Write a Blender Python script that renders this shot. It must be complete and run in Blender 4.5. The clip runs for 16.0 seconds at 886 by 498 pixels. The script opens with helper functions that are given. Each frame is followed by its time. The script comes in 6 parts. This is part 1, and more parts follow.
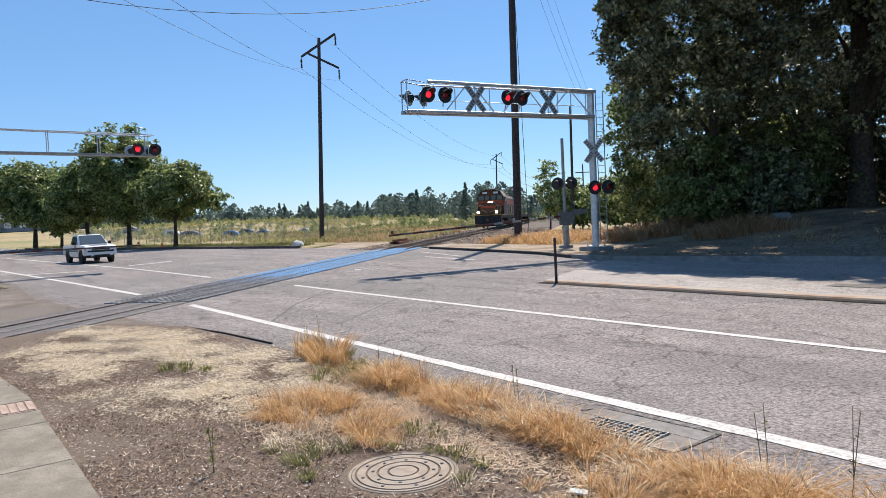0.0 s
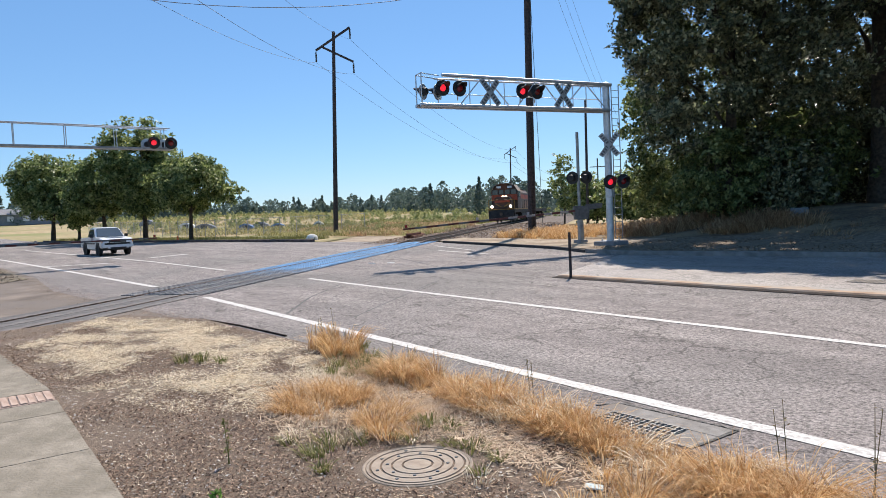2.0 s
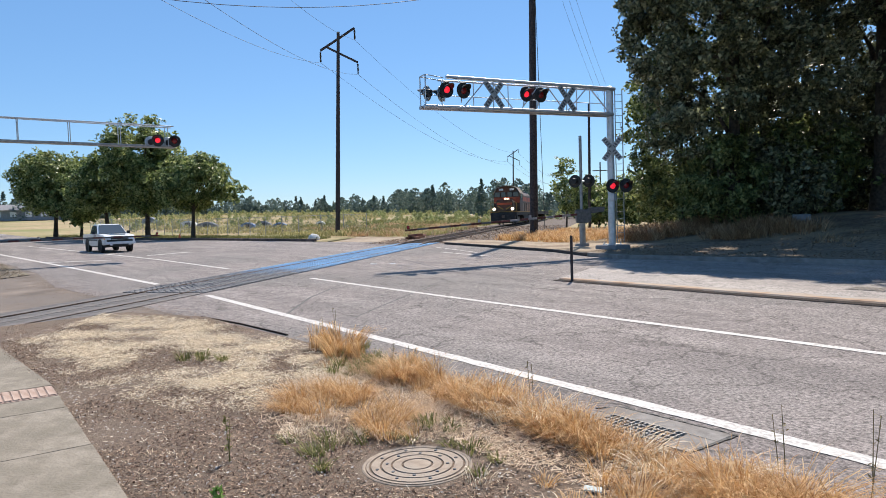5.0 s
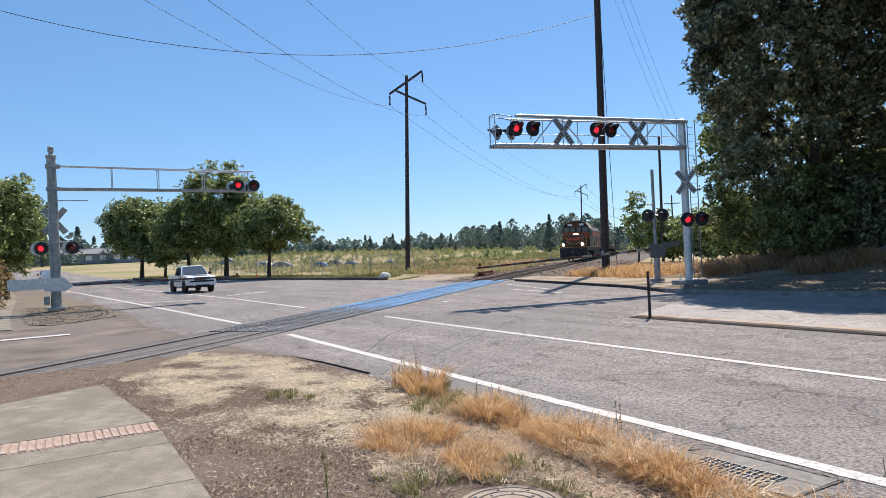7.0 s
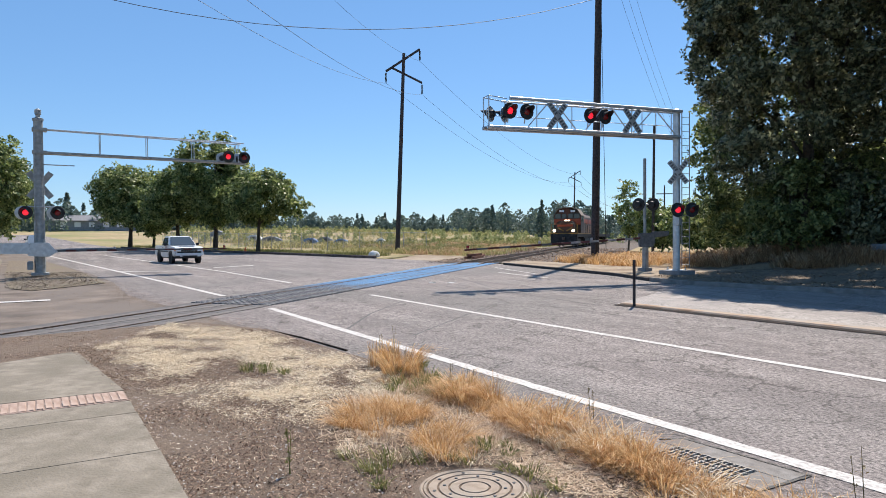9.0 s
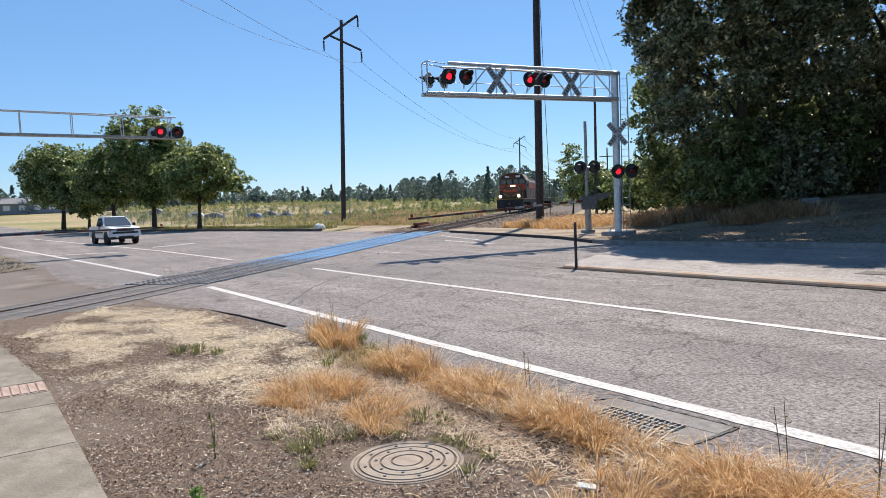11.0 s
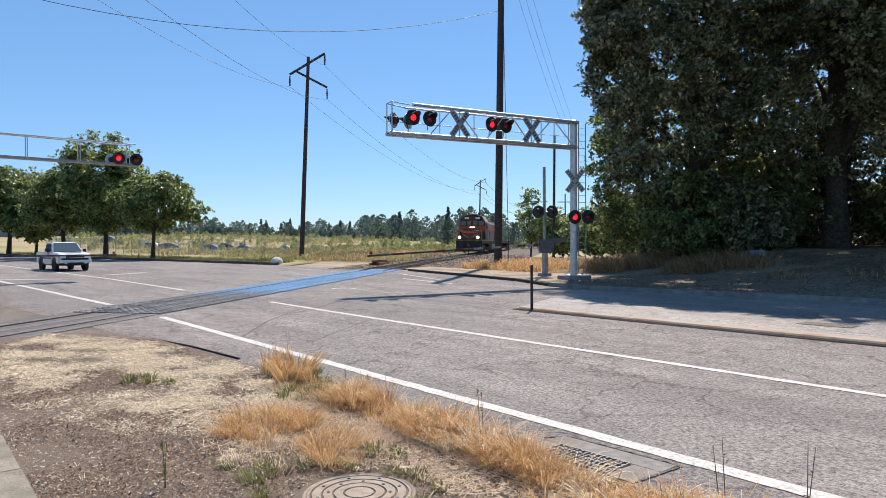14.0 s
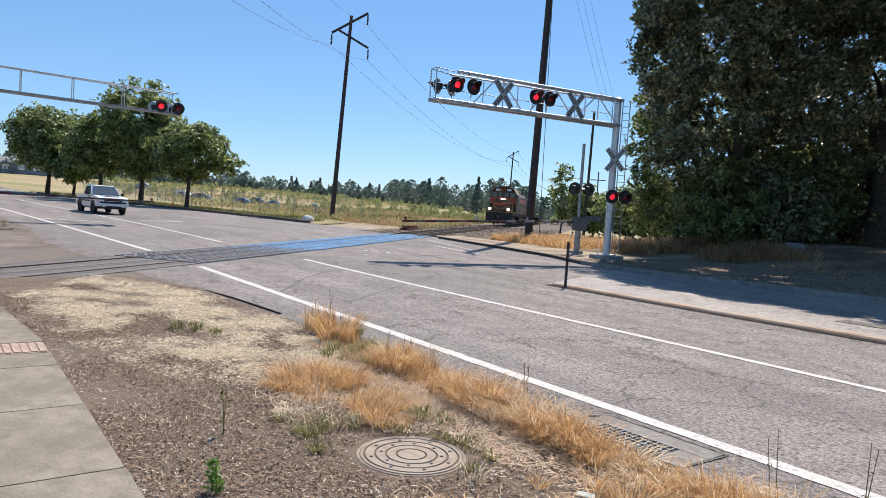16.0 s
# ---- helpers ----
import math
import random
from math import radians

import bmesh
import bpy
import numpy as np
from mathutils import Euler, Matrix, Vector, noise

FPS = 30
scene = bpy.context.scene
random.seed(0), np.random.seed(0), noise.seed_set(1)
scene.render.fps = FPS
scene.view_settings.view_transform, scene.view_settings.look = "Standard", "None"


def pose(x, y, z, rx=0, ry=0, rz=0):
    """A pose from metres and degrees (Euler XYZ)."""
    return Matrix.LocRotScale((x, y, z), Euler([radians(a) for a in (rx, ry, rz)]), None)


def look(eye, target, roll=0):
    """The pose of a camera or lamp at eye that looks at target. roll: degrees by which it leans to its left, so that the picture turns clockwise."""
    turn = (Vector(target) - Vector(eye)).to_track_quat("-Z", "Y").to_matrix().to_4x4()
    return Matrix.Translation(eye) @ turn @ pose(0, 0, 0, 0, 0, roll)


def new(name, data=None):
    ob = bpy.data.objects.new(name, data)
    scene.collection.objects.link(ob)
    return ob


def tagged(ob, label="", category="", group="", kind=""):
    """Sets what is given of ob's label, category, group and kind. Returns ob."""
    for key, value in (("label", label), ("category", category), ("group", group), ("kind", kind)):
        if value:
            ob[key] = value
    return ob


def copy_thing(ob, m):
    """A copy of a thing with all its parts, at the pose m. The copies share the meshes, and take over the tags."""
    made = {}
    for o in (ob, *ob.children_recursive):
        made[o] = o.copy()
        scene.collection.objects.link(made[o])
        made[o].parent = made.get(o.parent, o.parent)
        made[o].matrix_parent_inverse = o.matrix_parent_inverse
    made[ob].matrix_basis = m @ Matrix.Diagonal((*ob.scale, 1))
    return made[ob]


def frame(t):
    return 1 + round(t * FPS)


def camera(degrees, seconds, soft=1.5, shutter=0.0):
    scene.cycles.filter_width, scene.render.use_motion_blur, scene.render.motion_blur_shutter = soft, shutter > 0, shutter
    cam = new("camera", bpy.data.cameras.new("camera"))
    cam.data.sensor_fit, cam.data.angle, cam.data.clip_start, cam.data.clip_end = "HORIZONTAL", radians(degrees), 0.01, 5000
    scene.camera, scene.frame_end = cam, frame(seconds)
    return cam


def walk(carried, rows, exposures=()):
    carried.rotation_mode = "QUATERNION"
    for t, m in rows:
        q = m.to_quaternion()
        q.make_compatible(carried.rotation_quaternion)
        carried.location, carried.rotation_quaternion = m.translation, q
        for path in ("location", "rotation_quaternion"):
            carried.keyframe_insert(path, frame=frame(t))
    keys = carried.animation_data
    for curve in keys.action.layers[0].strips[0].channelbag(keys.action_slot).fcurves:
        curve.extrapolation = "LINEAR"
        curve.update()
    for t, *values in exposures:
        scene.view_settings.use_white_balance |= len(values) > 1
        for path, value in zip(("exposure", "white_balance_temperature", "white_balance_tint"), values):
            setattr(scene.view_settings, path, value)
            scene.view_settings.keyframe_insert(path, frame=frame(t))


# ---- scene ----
cam = camera(66.0, 16.0, soft=0.6)
PATH = [
    (0, (0.309, 0.015, 1.882), (-1.284, 1.222, 1.797), -2.8),
    (0.5, (0.292, 0.03, 1.884), (-1.304, 1.233, 1.795), -2.8),
    (1, (0.288, 0.018, 1.887), (-1.327, 1.195, 1.808), -3.0),
    (1.5, (0.293, 0.014, 1.886), (-1.329, 1.182, 1.811), -3.3),
    (2, (0.278, 0.02, 1.871), (-1.338, 1.194, 1.771), -2.6),
    (2.5, (0.279, 0.022, 1.876), (-1.327, 1.209, 1.778), -3.1),
    (3, (0.283, 0.025, 1.881), (-1.321, 1.214, 1.77), -3.2),
    (3.5, (0.275, 0.023, 1.859), (-1.334, 1.204, 1.729), -2.1),
    (3.7, (0.275, 0.018, 1.859), (-1.336, 1.196, 1.726), -1.9),
    (5.8, (0.305, -0.052, 1.91), (-1.334, 1.093, 1.87), -2.4),
    (6, (0.304, -0.085, 1.922), (-1.345, 1.047, 1.902), -2.8),
    (6.5, (0.314, -0.166, 1.897), (-1.379, 0.898, 1.907), -2.0),
    (7, (0.318, -0.223, 1.917), (-1.408, 0.788, 1.937), -2.7),
    (7.5, (0.297, -0.237, 1.883), (-1.426, 0.778, 1.863), -0.5),
    (8, (0.279, -0.252, 1.89), (-1.459, 0.736, 1.857), 0.3),
    (8.5, (0.298, -0.158, 1.889), (-1.435, 0.839, 1.863), -0.6),
    (8.7, (0.282, -0.106, 1.887), (-1.436, 0.917, 1.855), -0.2),
    (10.8, (0.264, 0.202, 1.869), (-1.419, 1.282, 1.84), -1.9),
    (11, (0.231, 0.219, 1.866), (-1.4, 1.369, 1.737), -2.5),
    (11.5, (0.208, 0.021, 1.884), (-1.4, 1.209, 1.836), -2.4),
    (12, (0.166, -0.14, 1.89), (-1.459, 1.024, 1.852), -1.8),
    (12.5, (0.159, -0.195, 1.885), (-1.469, 0.967, 1.874), -1.3),
    (13, (0.205, -0.162, 1.877), (-1.386, 1.047, 1.953), -1.7),
    (13.5, (0.271, -0.03, 1.871), (-1.302, 1.204, 1.927), -2.5),
    (14, (0.363, 0.104, 1.852), (-1.196, 1.356, 1.835), -0.3),
    (14.5, (0.393, 0.133, 1.84), (-1.176, 1.374, 1.822), 0.3),
    (15, (0.348, 0.115, 1.834), (-1.232, 1.34, 1.789), 1.2),
    (15.5, (0.27, 0.007, 1.831), (-1.313, 1.227, 1.758), 2.4),
    (16, (0.186, -0.146, 1.86), (-1.415, 1.048, 1.749), 3.8),
]
walk(cam, [(t, look(eye, target, roll)) for t, eye, target, roll in PATH])

# ---- light ----
SUN_TO = Vector((-0.345, 0.468, 0.813)).normalized()
world = bpy.data.worlds.new("sky")
scene.world = world
world.use_nodes = True
wn = world.node_tree
sky = wn.nodes.new("ShaderNodeTexSky")
sky.sky_type = "NISHITA"
sky.sun_disc = False
sky.sun_elevation = math.asin(SUN_TO.z)
sky.sun_rotation = math.atan2(SUN_TO.x, SUN_TO.y)
sky.air_density, sky.dust_density, sky.ozone_density = 1.0, 0.0, 3.0
tint = wn.nodes.new("ShaderNodeMix")
tint.data_type, tint.blend_type = "RGBA", "MULTIPLY"
tint.inputs[0].default_value = 1.0
tint.inputs[7].default_value = (0.83, 0.955, 1.12, 1)
haze = wn.nodes.new("ShaderNodeMix")
haze.data_type = "RGBA"
haze.inputs[0].default_value = 0.32
haze.inputs[7].default_value = (1.95, 4.25, 6.7, 1)
wn.links.new(sky.outputs[0], haze.inputs[6])
wn.links.new(haze.outputs[2], tint.inputs[6])
wn.links.new(tint.outputs[2], wn.nodes["Background"].inputs[0])
wn.nodes["Background"].inputs[1].default_value = 0.091
sun_data = bpy.data.lights.new("sun", "SUN")
sun_data.energy, sun_data.angle, sun_data.color = 5.0, radians(0.5), (1.0, 0.912, 0.81)
sun = new("sun", sun_data)
sun.matrix_world = look(SUN_TO * 200, (0, 0, 0))
scene.view_settings.exposure = 0.39


# ---- materials ----
def mat(name, c1, c2, scale=4.0, rough=0.8, metal=0.0, bump=0.15, c3=None, big=0.35, fine=60.0, spec=0.4):
    """Two-scale mottled surface in world metres: grain between c1 and c2, wide patches towards c3, fine relief."""
    m = bpy.data.materials.new(name)
    m.use_nodes = True
    t = m.node_tree
    b = t.nodes["Principled BSDF"]
    co = t.nodes.new("ShaderNodeTexCoord")
    n1 = t.nodes.new("ShaderNodeTexNoise")
    n1.inputs["Scale"].default_value, n1.inputs["Detail"].default_value = scale, 6
    r1 = t.nodes.new("ShaderNodeValToRGB")
    r1.color_ramp.elements[0].position, r1.color_ramp.elements[1].position = 0.32, 0.68
    r1.color_ramp.elements[0].color, r1.color_ramp.elements[1].color = (*c1, 1), (*c2, 1)
    t.links.new(co.outputs["Object"], n1.inputs["Vector"])
    t.links.new(n1.outputs["Fac"], r1.inputs["Fac"])
    col = r1.outputs["Color"]
    if c3:
        n2 = t.nodes.new("ShaderNodeTexNoise")
        n2.inputs["Scale"].default_value, n2.inputs["Detail"].default_value = big, 5
        t.links.new(co.outputs["Object"], n2.inputs["Vector"])
        r2 = t.nodes.new("ShaderNodeValToRGB")
        r2.color_ramp.elements[0].position, r2.color_ramp.elements[1].position = 0.45, 0.62
        t.links.new(n2.outputs["Fac"], r2.inputs["Fac"])
        mx = t.nodes.new("ShaderNodeMix")
        mx.data_type = "RGBA"
        t.links.new(r2.outputs["Color"], mx.inputs[0])
        t.links.new(col, mx.inputs[6])
        mx.inputs[7].default_value = (*c3, 1)
        col = mx.outputs[2]
    t.links.new(col, b.inputs["Base Color"])
    b.inputs["Roughness"].default_value, b.inputs["Metallic"].default_value = rough, metal
    b.inputs["Specular IOR Level"].default_value = spec
    if bump:
        n3 = t.nodes.new("ShaderNodeTexNoise")
        n3.inputs["Scale"].default_value, n3.inputs["Detail"].default_value = fine, 4
        t.links.new(co.outputs["Object"], n3.inputs["Vector"])
        bp = t.nodes.new("ShaderNodeBump")
        bp.inputs["Strength"].default_value, bp.inputs["Distance"].default_value = bump, 0.02
        t.links.new(n3.outputs["Fac"], bp.inputs["Height"])
        t.links.new(bp.outputs["Normal"], b.inputs["Normal"])
    return m


def leafy(name, c1, c2, c3, through_light=0.35, rough=0.45):
    """Foliage and blades: colour differs from piece to piece, and some light passes."""
    m = bpy.data.materials.new(name)
    m.use_nodes = True
    t = m.node_tree
    b = t.nodes["Principled BSDF"]
    g = t.nodes.new("ShaderNodeNewGeometry")
    r = t.nodes.new("ShaderNodeValToRGB")
    r.color_ramp.elements[0].color, r.color_ramp.elements[1].color = (*c1, 1), (*c3, 1)
    e = r.color_ramp.elements.new(0.5)
    e.color = (*c2, 1)
    t.links.new(g.outputs["Random Per Island"], r.inputs["Fac"])
    t.links.new(r.outputs["Color"], b.inputs["Base Color"])
    b.inputs["Roughness"].default_value = rough
    b.inputs["Specular IOR Level"].default_value = 0.3
    tr = t.nodes.new("ShaderNodeBsdfTranslucent")
    t.links.new(r.outputs["Color"], tr.inputs["Color"])
    mx = t.nodes.new("ShaderNodeMixShader")
    mx.inputs[0].default_value = through_light
    t.links.new(b.outputs[0], mx.inputs[1])
    t.links.new(tr.outputs[0], mx.inputs[2])
    t.links.new(mx.outputs[0], t.nodes["Material Output"].inputs[0])
    return m


def plain(name, c, rough=0.5, metal=0.0, emit=0.0, spec=0.5):
    m = bpy.data.materials.new(name)
    m.use_nodes = True
    b = m.node_tree.nodes["Principled BSDF"]
    b.inputs["Base Color"].default_value = (*c, 1)
    b.inputs["Roughness"].default_value, b.inputs["Metallic"].default_value = rough, metal
    b.inputs["Specular IOR Level"].default_value = spec
    if emit:
        b.inputs["Emission Color"].default_value = (*c, 1)
        b.inputs["Emission Strength"].default_value = emit
    return m


ASPHALT = mat("asphalt", (0.193, 0.171, 0.163), (0.258, 0.229, 0.219), 2.2, 0.9, bump=0.7, c3=(0.18, 0.165, 0.158), big=0.16, fine=55)


def weathered_asphalt(m):
    """Adds loose aggregate speckle and fine branching cracks."""
    t = m.node_tree
    b = t.nodes["Principled BSDF"]
    src = b.inputs["Base Color"].links[0].from_socket
    co = next(n for n in t.nodes if n.bl_idname == "ShaderNodeTexCoord")
    sp = t.nodes.new("ShaderNodeTexNoise")
    sp.inputs["Scale"].default_value, sp.inputs["Detail"].default_value, sp.inputs["Roughness"].default_value = 24, 8, 0.8
    rs = t.nodes.new("ShaderNodeValToRGB")
    rs.color_ramp.elements[0].position, rs.color_ramp.elements[1].position = 0.39, 0.61
    rs.color_ramp.elements[0].color, rs.color_ramp.elements[1].color = (0.32, 0.32, 0.33, 1), (1.65, 1.64, 1.62, 1)
    mx = t.nodes.new("ShaderNodeMix")
    mx.data_type, mx.blend_type = "RGBA", "MULTIPLY"
    mx.inputs[0].default_value = 1.0
    wob = t.nodes.new("ShaderNodeTexNoise")
    wob.inputs["Scale"].default_value, wob.inputs["Detail"].default_value = 1.1, 7
    add = t.nodes.new("ShaderNodeVectorMath")
    add.operation = "MULTIPLY_ADD"
    add.inputs[1].default_value = (1.6, 1.6, 1.6)
    vo = t.nodes.new("ShaderNodeTexVoronoi")
    vo.feature = "DISTANCE_TO_EDGE"
    vo.inputs["Scale"].default_value = 0.45
    rc = t.nodes.new("ShaderNodeValToRGB")
    rc.color_ramp.elements[0].position, rc.color_ramp.elements[1].position = 0.0, 0.018
    rc.color_ramp.elements[0].color, rc.color_ramp.elements[1].color = (0.28, 0.27, 0.26, 1), (1, 1, 1, 1)
    m2 = t.nodes.new("ShaderNodeMix")
    m2.data_type, m2.blend_type = "RGBA", "MULTIPLY"
    m2.inputs[0].default_value = 0.7
    L = t.links.new
    L(co.outputs["Object"], sp.inputs["Vector"])
    L(sp.outputs["Fac"], rs.inputs["Fac"])
    L(src, mx.inputs[6])
    L(rs.outputs["Color"], mx.inputs[7])
    L(co.outputs["Object"], wob.inputs["Vector"])
    L(wob.outputs["Color"], add.inputs[0])
    L(co.outputs["Object"], add.inputs[2])
    L(add.outputs[0], vo.inputs["Vector"])
    L(vo.outputs["Distance"], rc.inputs["Fac"])
    L(mx.outputs[2], m2.inputs[6])
    L(rc.outputs["Color"], m2.inputs[7])
    mp_ = t.nodes.new("ShaderNodeMapping")
    mp_.inputs["Scale"].default_value = (0.10, 1.1, 1)
    st = t.nodes.new("ShaderNodeTexNoise")
    st.inputs["Scale"].default_value, st.inputs["Detail"].default_value = 1.0, 6
    rr = t.nodes.new("ShaderNodeValToRGB")
    rr.color_ramp.elements[0].position, rr.color_ramp.elements[1].position = 0.35, 0.65
    rr.color_ramp.elements[0].color, rr.color_ramp.elements[1].color = (0.86, 0.85, 0.85, 1), (1.13, 1.13, 1.12, 1)
    m3 = t.nodes.new("ShaderNodeMix")
    m3.data_type, m3.blend_type = "RGBA", "MULTIPLY"
    m3.inputs[0].default_value = 1.0
    spots = t.nodes.new("ShaderNodeTexNoise")
    spots.inputs["Scale"].default_value, spots.inputs["Detail"].default_value, spots.inputs["Roughness"].default_value = 10, 6, 0.75
    rp = t.nodes.new("ShaderNodeValToRGB")
    rp.color_ramp.elements[0].position, rp.color_ramp.elements[1].position = 0.36, 0.46
    rp.color_ramp.elements[0].color, rp.color_ramp.elements[1].color = (0.44, 0.43, 0.42, 1), (1.06, 1.05, 1.04, 1)
    m4 = t.nodes.new("ShaderNodeMix")
    m4.data_type, m4.blend_type = "RGBA", "MULTIPLY"
    m4.inputs[0].default_value = 1.0
    L(co.outputs["Object"], mp_.inputs["Vector"])
    L(mp_.outputs[0], st.inputs["Vector"])
    L(st.outputs["Fac"], rr.inputs["Fac"])
    L(m2.outputs[2], m3.inputs[6])
    L(rr.outputs["Color"], m3.inputs[7])
    L(co.outputs["Object"], spots.inputs["Vector"])
    L(spots.outputs["Fac"], rp.inputs["Fac"])
    L(m3.outputs[2], m4.inputs[6])
    L(rp.outputs["Color"], m4.inputs[7])
    L(m4.outputs[2], b.inputs["Base Color"])


weathered_asphalt(ASPHALT)
APRON = mat("worn_apron", (0.105, 0.083, 0.067), (0.235, 0.19, 0.155), 0.8, 0.95, bump=0.35, c3=(0.165, 0.137, 0.116), big=0.3, fine=45)
FIELD = mat("dry_field", (0.29, 0.215, 0.115), (0.43, 0.33, 0.19), 0.8, 1.0, bump=0.3, c3=(0.22, 0.215, 0.085), big=0.045, fine=8)
DIRT = mat("bark_dirt", (0.08, 0.056, 0.042), (0.265, 0.195, 0.143), 40, 1.0, bump=0.9, c3=(0.185, 0.14, 0.105), big=1.0, fine=90)
GRAVEL = mat("gravel", (0.06, 0.047, 0.04), (0.23, 0.19, 0.16), 16, 1.0, bump=1.0, c3=(0.14, 0.11, 0.085), big=0.5, fine=24)
CONCRETE = mat("concrete", (0.19, 0.163, 0.125), (0.30, 0.26, 0.208), 5.5, 0.9, bump=0.5, c3=(0.185, 0.16, 0.122), big=1.3, fine=38)
KERB = mat("kerb_concrete", (0.33, 0.30, 0.27), (0.46, 0.42, 0.38), 6, 0.9, bump=0.3)
RUSTKERB = mat("rusty_kerb", (0.30, 0.19, 0.12), (0.44, 0.31, 0.22), 3, 0.9, bump=0.3, c3=(0.40, 0.33, 0.27), big=0.8)
PAINT = mat("road_paint", (0.33, 0.305, 0.285), (0.72, 0.685, 0.65), 26, 0.85, bump=0.3, c3=(0.56, 0.54, 0.51), big=2.5)
GALV = mat("galvanised_steel", (0.43, 0.45, 0.47), (0.58, 0.60, 0.62), 6, 0.42, metal=0.7, bump=0.05)
BLACK = mat("black_paint", (0.012, 0.012, 0.013), (0.03, 0.03, 0.03), 8, 0.55, bump=0.05)
WOODPOLE = mat("weathered_pole", (0.03, 0.026, 0.028), (0.085, 0.068, 0.066), 9, 0.9, bump=0.6)
STEEL = mat("rail_steel", (0.10, 0.07, 0.055), (0.20, 0.15, 0.12), 9, 0.6, metal=0.5, bump=0.2)
RUBBER = mat("crossing_rubber", (0.05, 0.05, 0.055), (0.11, 0.11, 0.115), 10, 0.85, bump=0.3)
WHITE = mat("white_paint", (0.72, 0.72, 0.71), (0.82, 0.82, 0.81), 3, 0.5, bump=0.03)
RED_LIT = plain("lit_red_lens", (1.0, 0.025, 0.05), 0.3, emit=0.65)
RED_DIM = plain("dim_red_lens", (0.22, 0.012, 0.014), 0.25)
IRON = mat("cast_iron", (0.14, 0.115, 0.09), (0.27, 0.225, 0.175), 9, 0.8, metal=0.2, bump=0.4)
BARK = mat("bark", (0.035, 0.026, 0.02), (0.10, 0.08, 0.06), 7, 0.95, bump=0.9)
# in the oak, evergreen and maple leaf the palest tone stands in for sun flecks
LEAF_OAK = leafy("oak_leaf", (0.042, 0.052, 0.03), (0.13, 0.145, 0.075), (0.47, 0.48, 0.30), 0.36, 0.32)
LEAF_DEEP = leafy("evergreen_leaf", (0.06, 0.072, 0.04), (0.21, 0.225, 0.12), (0.62, 0.62, 0.41), 0.42, 0.32)
# bush leaf lightened in colour for sun that the oak keeps off
LEAF_BUSH = leafy("bush_leaf", (0.06, 0.09, 0.035), (0.15, 0.19, 0.065), (0.40, 0.44, 0.19), 0.5, 0.4)
LEAF_MAPLE = leafy("maple_leaf", (0.055, 0.085, 0.03), (0.20, 0.255, 0.08), (0.50, 0.53, 0.23), 0.48, 0.34)
# pale bluish leaf colour carries the haze of distance
LEAF_HAZED = leafy("hazed_far_leaf", (0.07, 0.11, 0.098), (0.125, 0.175, 0.145), (0.20, 0.25, 0.195), 0.35)
GOLD = leafy("golden_grass", (0.33, 0.165, 0.06), (0.59, 0.35, 0.145), (0.82, 0.61, 0.36), 0.4, 0.7)
STRAW = leafy("pale_straw", (0.44, 0.33, 0.215), (0.74, 0.615, 0.44), (0.93, 0.84, 0.67), 0.15, 0.8)
GREENGRASS = leafy("green_weed", (0.10, 0.11, 0.03), (0.18, 0.19, 0.06), (0.34, 0.30, 0.13), 0.35, 0.7)


# ---- shapes ----
def zg(x, y):
    """Height of the land: level by the camera, then a gentle rise that flattens out far away."""
    s = (-0.8 * x + 0.6 * y - 18) / 4
    s = 4 * (s if s > 30 else math.log1p(math.exp(s)))
    z = 1.45 * (1 - math.exp(-0.011 * s / 1.45))
    d = min(1.0, max(0.0, ((x + 21) * 0.29 + (y - 24) * 0.957 - 2.5) / 9))
    e = min(1.0, max(0.0, (x + 27) / 7)) * min(1.0, max(0.0, (90 - y) / 30))
    far = math.hypot(x, y)
    h = min(1.0, max(0.0, (far - 85) / 150))
    w = min(1.0, max(0.0, (-x / max(far, 1.0) - 0.70) / 0.24)) if far > 80 else 0.0
    return z + 1.25 * d * d * (3 - 2 * d) * e + 3.4 * h * h * (3 - 2 * h) * w


